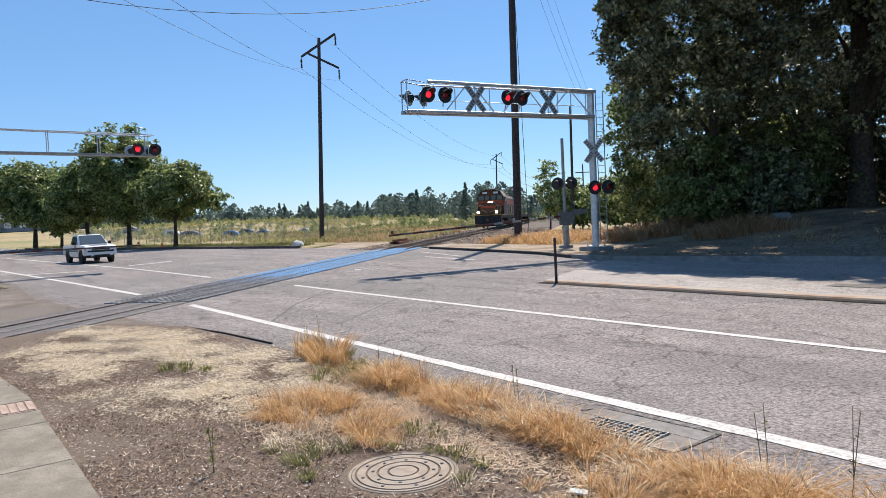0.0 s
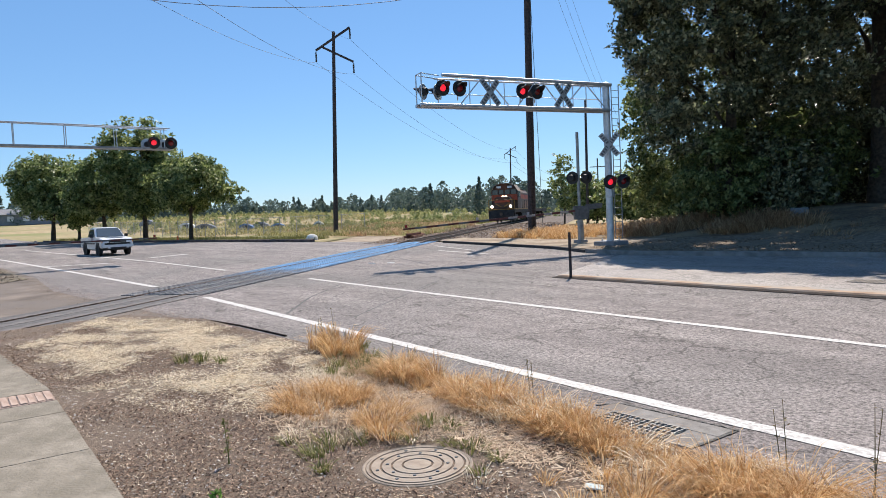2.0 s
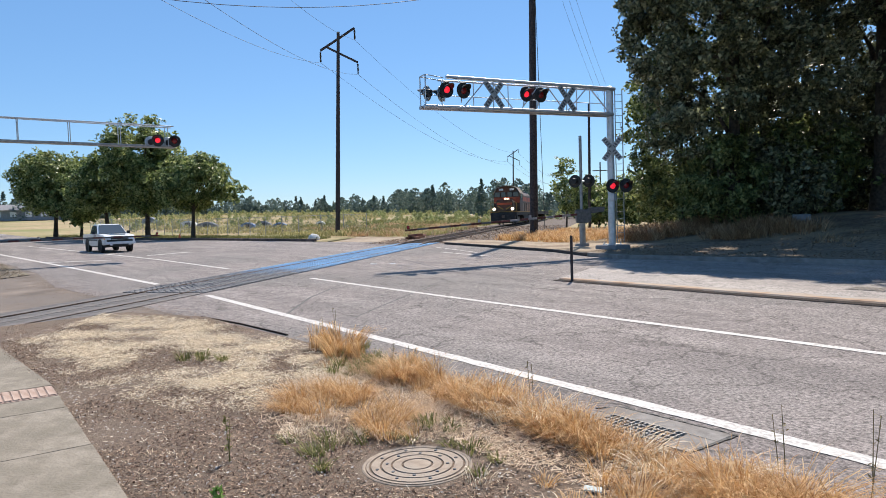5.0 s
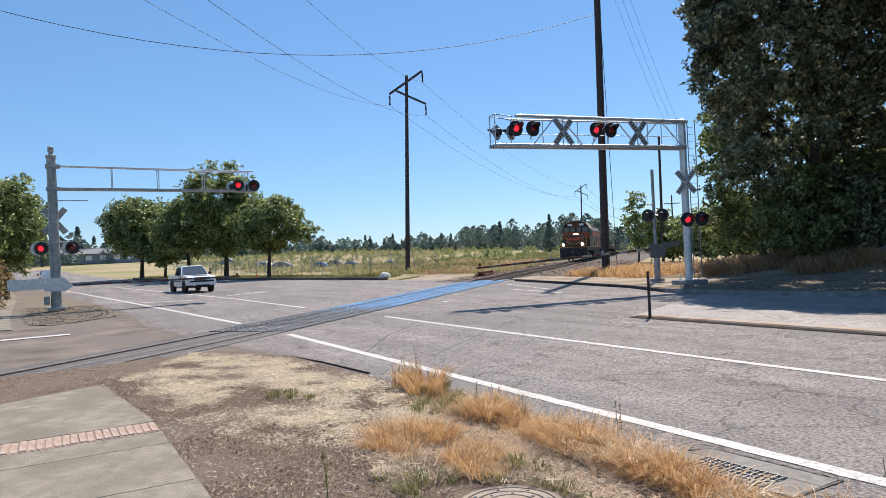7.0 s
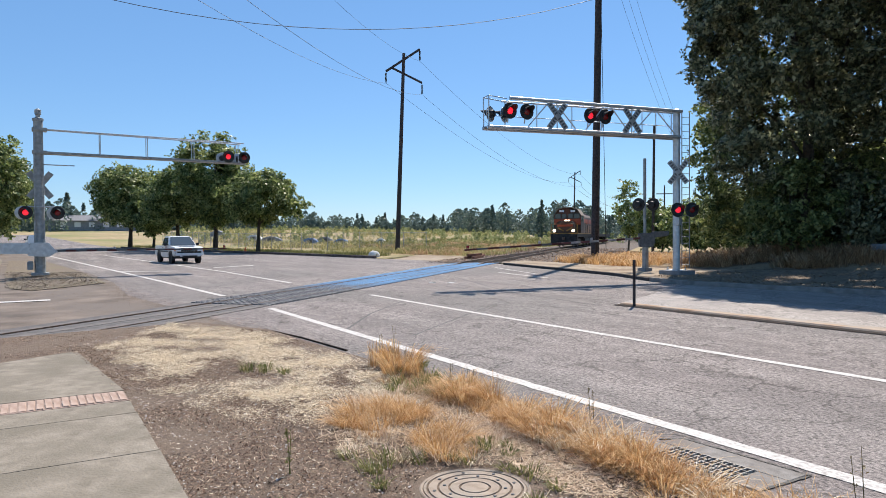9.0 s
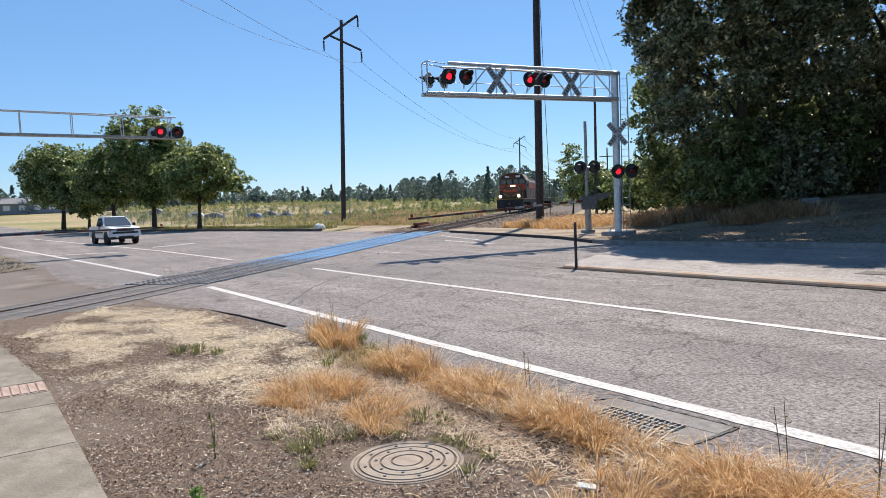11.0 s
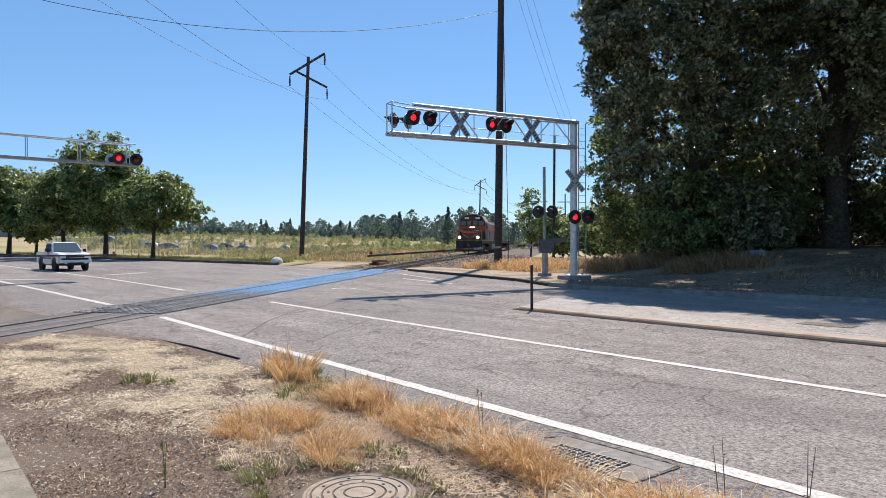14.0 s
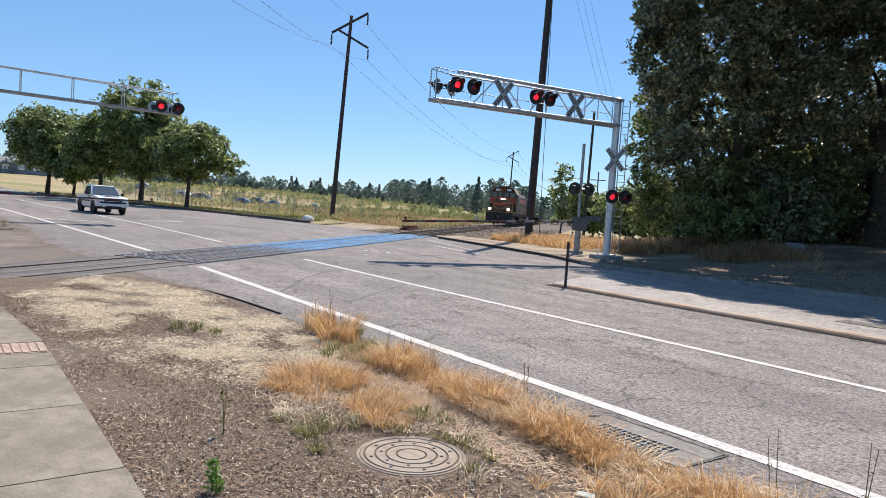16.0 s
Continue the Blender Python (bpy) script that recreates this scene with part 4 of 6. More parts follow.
pk = thing("pickup_truck", at(-49.0, 8.5, 4.5), "white pickup truck waiting at the crossing", "truck")
HW = 0.93
part("body", Shape().prism([(-2.65, 0.55), (-2.2, 0.42), (-2.08, 0.78), (-1.5, 0.85), (-1.12, 0.78), (-1.0, 0.40), (1.05, 0.40), (1.2, 0.78), (1.55, 0.86), (1.98, 0.78), (2.12, 0.45), (2.55, 0.5), (2.62, 0.95), (2.45, 1.08), (1.1, 1.16), (-2.62, 1.16)], -HW, HW), CARWHITE, pk, bevel=0.05, smooth=True)
part("cab", Shape().add([(x_, y_, z_) for x_, w_, z_ in ((1.15, 0.90, 1.14), (0.35, 0.70, 1.78), (-0.75, 0.70, 1.80), (-1.0, 0.88, 1.14)) for y_ in (-w_, w_)], [(0, 2, 4, 6), (1, 7, 5, 3), (0, 1, 3, 2), (2, 3, 5, 4), (4, 5, 7, 6), (0, 6, 7, 1)]), CARWHITE, pk, bevel=0.06, smooth=True)
part("windscreen", Shape().add([(1.10, -0.80, 1.19), (1.10, 0.80, 1.19), (0.42, 0.64, 1.73), (0.42, -0.64, 1.73), (1.12, -0.80, 1.21), (1.12, 0.80, 1.21), (0.44, 0.64, 1.75), (0.44, -0.64, 1.75)], [(0, 3, 2, 1), (4, 5, 6, 7), (0, 1, 5, 4), (2, 3, 7, 6), (0, 4, 7, 3), (1, 2, 6, 5)]), CARGLASS, pk, "dark windscreen")
for sg in (-1, 1):
    part("side_window", Shape().add([(0.92, sg * 0.88, 1.20), (-0.72, sg * 0.885, 1.20), (-0.62, sg * 0.745, 1.68), (0.35, sg * 0.745, 1.68), (0.92, sg * 0.90, 1.20), (-0.72, sg * 0.905, 1.20), (-0.62, sg * 0.765, 1.69), (0.35, sg * 0.765, 1.69)], [(0, 3, 2, 1), (4, 5, 6, 7), (0, 1, 5, 4), (2, 3, 7, 6), (0, 4, 7, 3), (1, 2, 6, 5)]), CARGLASS, pk, "dark side window")
    part("headlight", Shape().box((2.58, sg * 0.70, 0.90), (0.12, 0.36, 0.2)), LAMPGLASS, pk, "clear headlight", bevel=0.02)
    part("indicator", Shape().box((2.55, sg * 0.89, 0.90), (0.14, 0.06, 0.18)), AMBER, pk)
    part("mirror", Shape().box((0.75, sg * 1.05, 1.25), (0.1, 0.2, 0.18)), BLACK, pk, bevel=0.02)
    part("door_handle", Shape().box((-0.4, sg * 0.945, 1.02), (0.16, 0.03, 0.03)), CHROME, pk)
    for wx in (1.58, -1.55):
        wheel(pk, wx, sg * 0.82)
for sg in (-1, 1):
    part("side_molding", Shape().box((0.05, sg * 0.945, 0.78), (2.0, 0.03, 0.09)), BLACKISH, pk, "dark rubbing strip")
    part("fog_lamp", Shape().box((2.76, sg * 0.55, 0.5), (0.04, 0.16, 0.09)), LAMPGLASS, pk)
    for wx in (1.58, -1.55):
        part("wheel_arch", Shape().tube((wx, sg * 0.80, 0.40), (wx, sg * 0.938, 0.40), 0.45, n=20), BLACK, pk, "dark wheel arch")
part("tailgate_bed", Shape().box((-1.8, 0, 1.13), (1.45, 1.55, 0.06)), BLACK, pk)
part("grille", Shape().box((2.60, 0, 0.88), (0.10, 1.02, 0.27)), BLACK, pk, "dark front grille", bevel=0.01)
for gz in (0.82, 0.93):
    part("grille_bar", Shape().box((2.66, 0, gz), (0.03, 1.0, 0.025)), CHROME, pk)
part("air_intake", Shape().box((2.70, 0, 0.47), (0.12, 1.3, 0.10)), BLACK, pk)
part("hood_scoop", Shape().box((1.85, 0, 1.13), (1.1, 0.9, 0.05)), CARWHITE, pk, bevel=0.02)
part("front_bumper", Shape().box((2.64, 0, 0.60), (0.22, 1.84, 0.17)), CARWHITE, pk, "bright front bumper", bevel=0.04)
part("rear_bumper", Shape().box((-2.66, 0, 0.58), (0.18, 1.8, 0.2)), CHROME, pk, bevel=0.03)
part("number_plate", Shape().box((2.74, 0, 0.60), (0.02, 0.32, 0.14)), LAMPGLASS, pk)

ORANGE = mat("loco_orange", (0.34, 0.055, 0.025), (0.47, 0.10, 0.04), 1.5, 0.5, bump=0.05, c3=(0.24, 0.045, 0.025), big=0.8)
LOCODARK = mat("loco_dark", (0.035, 0.026, 0.022), (0.085, 0.06, 0.048), 2, 0.6, bump=0.1, c3=(0.14, 0.055, 0.03), big=0.9)
# roof colour paler and more tan than the cab and hood sides
TANROOF = mat("tan_roof", (0.20, 0.165, 0.135), (0.31, 0.26, 0.215), 2, 0.8, bump=0.1)
# hood grey takes the shade on the hood's side into its colour
LOCOGREY = mat("loco_shade_grey", (0.11, 0.09, 0.08), (0.20, 0.16, 0.14), 2, 0.7, bump=0.1, c3=(0.26, 0.15, 0.10), big=0.5)
LOCOBLACK = mat("loco_black", (0.015, 0.014, 0.013), (0.045, 0.04, 0.038), 3, 0.7, bump=0.1)
YELLOW = mat("loco_yellow", (0.22, 0.13, 0.035), (0.32, 0.20, 0.05), 3, 0.6, bump=0.05)
HEADLAMP = plain("lit_headlamp", (1.0, 0.82, 0.6), 0.2, emit=3.0)
LS = 60.0
LOCOGLASS = plain("cab_glass", (0.03, 0.033, 0.036), 0.08, 0.0, 0.0, 0.7)
lx, ly = on_track(LS + 9.0, 0.7175)
yaw_l = math.degrees(math.atan2(-TD.y, -TD.x))
lo = thing("locomotive", pose(lx, ly, zg(lx, ly) + 0.14, 0, 0, yaw_l), "orange and black diesel locomotive with lit headlights on the track", "locomotive")
part("underframe", Shape().box((0, 0, 1.25), (18.0, 2.9, 0.34)), LOCOBLACK, lo, bevel=0.03)
part("sill_stripe", Shape().box((0, 0, 1.46), (17.6, 3.04, 0.09)), YELLOW, lo, "yellow sill stripe")
part("long_hood", Shape().prism([(-0.85, 1.5), (0.85, 1.5), (0.85, 3.5), (0.6, 3.85), (-0.6, 3.85), (-0.85, 3.5)], -8.2, 3.9, Matrix.Rotation(radians(-90), 4, "Z")), LOCOGREY, lo, "shade-toned grey and orange engine hood", bevel=0.03)
part("hood_band", Shape().box((-2.1, 0, 3.0), (12.0, 1.76, 0.5)), ORANGE, lo, "orange band along the hood")
part("cab", Shape().prism([(-1.5, 1.5), (1.5, 1.5), (1.5, 3.55), (1.1, 4.15), (0.45, 4.35), (-0.45, 4.35), (-1.1, 4.15), (-1.5, 3.55)], 3.9, 6.4, Matrix.Rotation(radians(-90), 4, "Z")), LOCODARK, lo, "dark cab with arched roof", bevel=0.04)
part("cab_face", Shape().prism([(-1.46, 2.45), (1.46, 2.45), (1.46, 3.12), (-1.46, 3.12)], 6.4, 6.46, Matrix.Rotation(radians(-90), 4, "Z")), ORANGE, lo, "orange cab front")
part("nose", Shape().prism([(-0.95, 1.5), (0.95, 1.5), (0.95, 2.55), (0.75, 2.85), (-0.75, 2.85), (-0.95, 2.55)], 6.4, 8.1, Matrix.Rotation(radians(-90), 4, "Z")), LOCODARK, lo, "short dark grimy nose", bevel=0.06)
part("nose_band", Shape().box((8.115, 0, 2.35), (0.03, 1.7, 0.22)), ORANGE, lo, "orange band across the nose")
part("roof_edge", Shape().prism([(-1.56, 3.5), (-1.14, 4.2), (-0.46, 4.41), (0.46, 4.41), (1.14, 4.2), (1.56, 3.5), (1.5, 3.5), (1.1, 4.14), (0.44, 4.34), (-0.44, 4.34), (-1.1, 4.14), (-1.5, 3.5)], 3.8, 6.62, Matrix.Rotation(radians(-90), 4, "Z")), TANROOF, lo, "tan cab roof")
part("hood_roof", Shape().box((-2.1, 0, 3.87), (12.0, 1.25, 0.05)), TANROOF, lo, "tan hood roof", bevel=0.01)
for k in range(9):
    part("hood_door", Shape().box((-7.6 + 1.28 * k, 0, 2.15), (1.16, 1.76, 1.1)), LOCOGREY, lo, bevel=0.015)
for sg in (-1, 1):
    part("chevron", Shape().beam((8.12, sg * 0.15, 1.75), (8.12, sg * 0.8, 2.12), 0.03, 0.12), YELLOW, lo)
for yy, w_ in ((-1.05, 0.62), (1.05, 0.62), (-0.36, 0.5), (0.36, 0.5)):
    part("cab_window", Shape().box((6.47, yy, 3.42), (0.06, w_, 0.52)), LOCOGLASS, lo, "dark cab window", bevel=0.02)
for sg in (-1, 1):
    part("side_window", Shape().box((5.2, sg * 1.51, 3.15), (1.3, 0.05, 0.62)), LOCOGLASS, lo, bevel=0.02)
    part("number_board", Shape().box((6.48, sg * 0.62, 3.98), (0.06, 0.5, 0.22)), LAMPGLASS, lo)
    part("headlight", Shape().lathe([(0.16, 0), (0.16, 0.08), (0.1, 0.1)], 16, Matrix.Translation((6.46, sg * 0.15, 2.86)) @ Matrix.Rotation(radians(90), 4, "Y")), HEADLAMP, lo, "lit headlight")
    part("ditch_light", Shape().lathe([(0.16, 0), (0.16, 0.12), (0.1, 0.14)], 16, Matrix.Translation((8.95, sg * 1.02, 1.78)) @ Matrix.Rotation(radians(90), 4, "Y")), HEADLAMP, lo, "lit ditch light")
    part("step", Shape().box((8.55, sg * 1.38, 0.75), (0.6, 0.14, 0.9)), LOCOBLACK, lo, bevel=0.02)
    for k in range(9):
        part("stanchion", Shape().tube((-8.6 + 2.15 * k, sg * 1.42, 1.5), (-8.6 + 2.15 * k, sg * 1.42, 2.5), 0.025, n=6), YELLOW if k == 8 else LOCOBLACK, lo)
    part("side_rail", Shape().tube((-8.6, sg * 1.42, 2.5), (3.6, sg * 1.42, 2.5), 0.02, n=6), LOCOBLACK, lo)
    part("end_rail", Shape().tube((8.9, sg * 1.4, 2.5), (8.9, sg * 0.35, 2.5), 0.025, n=6).tube((8.9, sg * 1.4, 1.5), (8.9, sg * 1.4, 2.5), 0.025, n=6), YELLOW, lo)
part("pilot", Shape().prism([(8.85, 1.4), (9.05, 1.3), (9.25, 0.25), (8.95, 0.25), (8.8, 1.1)], -1.35, 1.35), LOCOBLACK, lo, "black snow plough pilot", bevel=0.02)
part("coupler", Shape().box((9.25, 0, 0.95), (0.5, 0.25, 0.3)), STEEL, lo, bevel=0.03)
part("fuel_tank", Shape().box((-0.2, 0, 0.72), (4.6, 2.7, 0.75)), LOCOBLACK, lo, bevel=0.12)
part("roof_fan", Shape().lathe([(0.6, 3.84), (0.6, 4.02), (0.5, 4.06)], 20, Matrix.Translation((-5.5, 0, 0))), LOCOBLACK, lo)
part("roof_fan", Shape().lathe([(0.6, 3.84), (0.6, 4.02), (0.5, 4.06)], 20, Matrix.Translation((-3.6, 0, 0))), LOCOBLACK, lo)
part("exhaust", Shape().box((0.6, 0, 3.98), (0.9, 0.5, 0.26)), LOCOBLACK, lo, bevel=0.03)
for bx in (-5.9, 5.9):
    bg = part("bogie", Shape().box((bx, -1.05, 0.68), (3.8, 0.16, 0.42)).box((bx, 1.05, 0.68), (3.8, 0.16, 0.42)).box((bx, 0, 0.75), (0.9, 2.0, 0.4)), LOCOBLACK, lo, bevel=0.03)
    for wx in (-1.35, 1.35):
        for sg in (-1, 1):
            part("wheel", Shape().lathe([(0.5, -0.06), (0.5, 0.07), (0.3, 0.03), (0.05, 0.05)], 20, Matrix.Translation((bx + wx, sg * 0.75, 0.5)) @ Matrix.Rotation(radians(-90 * sg), 4, "X")), STEEL, bg)

wx_, wy_ = on_track(LS + 27.5, 0.7175)
wg = thing("flat_wagon", pose(wx_, wy_, zg(wx_, wy_) + 0.14, 0, 0, yaw_l), "dark low flat wagon behind the locomotive", "wagon")
part("deck", Shape().box((0, 0, 1.15), (17.5, 2.9, 0.4)), LOCOBLACK, wg, bevel=0.03)
for bx in (-6, 6):
    bg = part("bogie", Shape().box((bx, -1.0, 0.6), (2.6, 0.16, 0.4)).box((bx, 1.0, 0.6), (2.6, 0.16, 0.4)).box((bx, 0, 0.75), (0.8, 2.0, 0.4)), LOCOBLACK, wg, bevel=0.03)
    for w2 in (-0.9, 0.9):
        for sg in (-1, 1):
            part("wheel", Shape().lathe([(0.42, -0.06), (0.42, 0.07), (0.05, 0.05)], 18, Matrix.Translation((bx + w2, sg * 0.75, 0.42)) @ Matrix.Rotation(radians(-90 * sg), 4, "X")), STEEL, bg)

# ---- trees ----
# big dark trees on the bank; crowns cut open to light brush and path
SUN_CUT = (-22.5, -10, 22.6, 29.0)
tree(-19.0, 32.0, 21.5, 6.0, 0, 2.6, 3, LEAF_OAK, 1400, 210, 0.115, "huge dense dark green oak on the bank", 0.34, 0.30, forks=9, open_below=4.2, thin=SUN_CUT)
tree(-18.6, 30.6, 4.8, 2.0, 0, 0.2, 42, LEAF_BUSH, 90, 100, 0.105, "low light green shrub before the oak's trunk", 0.08, 0.3)
tree(-14.2, 37.4, 25, 6.2, 0, 3.5, 4, LEAF_DEEP, 470, 190, 0.12, "tall dark evergreen with a thick trunk", 0.6, 0.38, forks=14, open_below=9, thin=SUN_CUT)
tree(-8.6, 37.0, 24, 7.0, 0, 3.0, 5, LEAF_DEEP, 420, 170, 0.13, "tall dark shady tree on the bank", 0.6, 0.42, forks=12, open_below=8)
tree(-3, 30.5, 22, 6.5, 0, 4.5, 7, LEAF_OAK, 360, 130, 0.15, "tall dark shady tree on the bank", 0.5, 0.5)
tree(-23.6, 34.6, 13.0, 3.3, 0, 0.3, 6, LEAF_BUSH, 400, 120, 0.11, "lighter green bushy tree beside the oak", 0.16, 0.28, thin=SUN_CUT)
tree(-20.0, 42.5, 11, 4.5, 0, 0.2, 8, LEAF_OAK, 240, 150, 0.14, "dark undergrowth tree behind the oak", 0.25, 0.45, thin=SUN_CUT)
tree(-13.5, 45.5, 12, 5.0, 0, 0.2, 9, LEAF_OAK, 260, 150, 0.14, "dark undergrowth tree on the wooded bank", 0.25, 0.45)
tree(-6.0, 45.5, 12, 5.5, 0, 0.2, 10, LEAF_OAK, 260, 150, 0.14, "dark undergrowth tree on the wooded bank", 0.25, 0.45)
tree(-11.5, 42.0, 4.5, 3.0, 0, 0.0, 18, LEAF_BUSH, 120, 140, 0.12, "low green shrub on the wooded bank", 0.08, 0.45)
tree(-7.5, 41.5, 4.5, 3.2, 0, 0.0, 19, LEAF_OAK, 120, 140, 0.12, "low dark shrub on the wooded bank", 0.08, 0.45)
tree(-2.0, 40.0, 4.5, 3.4, 0, 0.0, 20, LEAF_OAK, 120, 140, 0.12, "low dark shrub on the wooded bank", 0.08, 0.45)
tree(-17.2, 35.2, 4.8, 2.6, 0, 0.0, 16, LEAF_BUSH, 120, 110, 0.12, "low green shrub under the oak", 0.08, 0.35)
tree(-20.9, 33.4, 4.6, 2.0, 0, 0.0, 17, LEAF_BUSH, 110, 100, 0.11, "low green shrub at the wood's edge", 0.08, 0.3)
tree(-16.6, 33.2, 3.4, 1.6, 0, 0.0, 41, LEAF_OAK, 90, 90, 0.11, "low dark shrub on the wooded bank", 0.08, 0.35)
# row of street trees across the road
ROW = "row of street trees"
tree(-69.0, 19.6, 8.5, 3.6, 0, 2.7, 11, LEAF_MAPLE, 150, 170, 0.16, "round green street tree with a low crown", 0.2, 0.36, group=ROW, forks=10)
tree(-77.6, 17.3, 12.0, 3.9, 0, 2.9, 12, LEAF_MAPLE, 220, 170, 0.165, "tallest green street tree of the row", 0.26, 0.42, group=ROW, forks=10)
tree(-84.5, 14.7, 9.9, 3.9, 0, 2.9, 13, LEAF_MAPLE, 160, 170, 0.17, "dark green street tree in the row", 0.25, 0.42, group=ROW, forks=10)
tree(-96.5, 13.6, 7.2, 2.5, 0, 2.0, 14, LEAF_MAPLE, 120, 150, 0.165, "small yellowish street tree in the row", 0.18, 0.4, group=ROW)
tree(-100.5, 11.2, 10.8, 4.9, 0, 3.0, 15, LEAF_MAPLE, 190, 170, 0.18, "broad green street tree at the row's end", 0.27, 0.45, group=ROW)
# trees along the near sidewalk
tree(-59, -2.6, 8.8, 2.2, 0, 1.8, 21, LEAF_MAPLE, 150, 130, 0.125, "slender green tree beside the sidewalk", 0.18, 0.45, forks=6)
tree(-50, -5.4, 10.0, 2.5, 0, 1.8, 22, LEAF_MAPLE, 180, 130, 0.115, "leafy green tree beside the sidewalk", 0.2, 0.45, forks=6)
tree(-70, -3.6, 9.5, 3.0, 0, 2.0, 23, LEAF_MAPLE, 150, 110, 0.14, "leafy green tree beside the sidewalk", 0.2, 0.5, forks=6)
tree(-84, -3.5, 9.5, 3.4, 0, 2.0, 24, LEAF_MAPLE, 150, 110, 0.15, "leafy green tree beside the sidewalk", 0.2, 0.5, forks=6)
# young trees by the line
tree(-47.3, 49.6, 6.6, 1.0, 0, 1.4, 31, LEAF_MAPLE, 60, 34, 0.15, "slim young tree near the railway", 0.09, 0.3, forks=5)
tree(-43.6, 50.0, 4.2, 2.0, 0, 0.3, 32, LEAF_MAPLE, 150, 34, 0.17, "bushy green sapling near the railway", 0.08, 0.4, forks=5)
tree(-38.0, 48.0, 4.4, 2.2, 0, 0.3, 33, LEAF_MAPLE, 160, 34, 0.17, "bushy green shrub near the railway", 0.08, 0.4, forks=5)
tree(-33.5, 46.5, 5.2, 2.2, 0, 0.3, 34, LEAF_MAPLE, 170, 34, 0.17, "bushy green shrub near the railway", 0.08, 0.4, forks=5)


def woodland(name, centre_fn, n, hmin, hmax, seed, label, material, per=230, size=0.8, pointed=0.35):
    """Far trees as one mesh: pointed and round crowns of leaf clumps with a stem each."""
    rng = np.random.default_rng(seed)
    vs, qs, k0 = [], [], 0
    for i in range(n):
        px, py = centre_fn(rng, i / n)
        h = rng.uniform(hmin, hmax) * (1.25 if rng.random() < 0.12 else 1)
        conifer = rng.random() < pointed
        t = rng.uniform(0.05, 1, per)
        r = h * (0.27 * (1.03 - t) if conifer else 0.42 * np.maximum(0.12, 1 - 2.6 * (t - 0.4) ** 2))
        a = rng.uniform(0, 6.28, per)
        rr = r * np.sqrt(rng.uniform(0.2, 1, per))
        c = np.column_stack([px + rr * np.cos(a), py + rr * np.sin(a), zg(px, py) + t * h])
        v, q = leaf_quads(rng, c, size * h / 14, 0.6)
        vs.append(v)
        qs.append(q + k0)
        k0 += len(v)
        w = 0.02 * h
        z0 = zg(px, py)
        vs.append(np.array([(px - w, py, z0 - 0.3), (px + w, py, z0 - 0.3), (px + w, py, z0 + h * 0.6), (px - w, py, z0 + h * 0.6), (px, py - w, z0 - 0.3), (px, py + w, z0 - 0.3), (px, py + w, z0 + h * 0.6), (px, py - w, z0 + h * 0.6)]))
        qs.append(np.array([[0, 1, 2, 3], [4, 5, 6, 7]]) + k0)
        k0 += 8
    return tagged(raw_np(name, np.concatenate(vs), np.concatenate(qs), material), label, "woodland", "", "stuff")


def arc(d0, d1, a0, a1):
    """Random places between two distances and two bearings (degrees left of +y)."""
    def f(rng, u):
        a, d = radians(rng.uniform(a0, a1)), rng.uniform(d0, d1)
        return -d * math.sin(a), d * math.cos(a)
    return f


woodland("far_woodland", arc(330, 430, 28, 96), 620, 5, 10.5, 51, "distant mixed woodland along the horizon", LEAF_HAZED)
woodland("far_hedge", arc(318, 345, 28, 96), 420, 3.0, 5.0, 58, "low undergrowth along the distant woodland", LEAF_HAZED, 120, 2.0, 0.0)
woodland("far_woodland", arc(250, 300, 51, 58), 48, 6, 10.5, 52, "distant mixed woodland beyond the field", LEAF_HAZED, 260, 0.75, 0.15)
woodland("far_woodland", arc(165, 205, 46.0, 51.0), 60, 5.5, 8.3, 57, "taller woodland beside the railway line", LEAF_HAZED, 340, 0.6)
woodland("far_woodland", arc(120, 200, 30, 46), 100, 3.5, 6, 56, "low woodland beyond the railway", LEAF_HAZED, 320, 0.6)
SCRUB = leafy("scrub_leaf", (0.19, 0.225, 0.085), (0.33, 0.36, 0.15), (0.52, 0.52, 0.27), 0.45, 0.6)
woodland("far_hedge", arc(110, 300, 44, 80), 480, 0.5, 1.6, 54, "scattered light green scrub across the far field", SCRUB, 70, 2.0, 0.0)
def field_place(rng, u):
    """Places in the near field between the fence and the track."""
    while True:
        f, g_ = rng.uniform(0, 1), rng.uniform(0, 1)
        p = Vector((-58 - 62 * f + 20 * g_, 34 + 26 * f + 30 * g_ * (0.4 + f)))
        if (p - Vector(on_track(0))).dot(TN) > 7:
            return p.x, p.y


woodland("field_bushes", field_place, 80, 0.35, 0.9, 59, "low light green bushes dotted over the near field", SCRUB, 90, 2.0, 0.0)
woodland("far_woodland", arc(200, 280, 82, 97), 90, 5, 9, 55, "distant trees behind the houses", LEAF_HAZED)

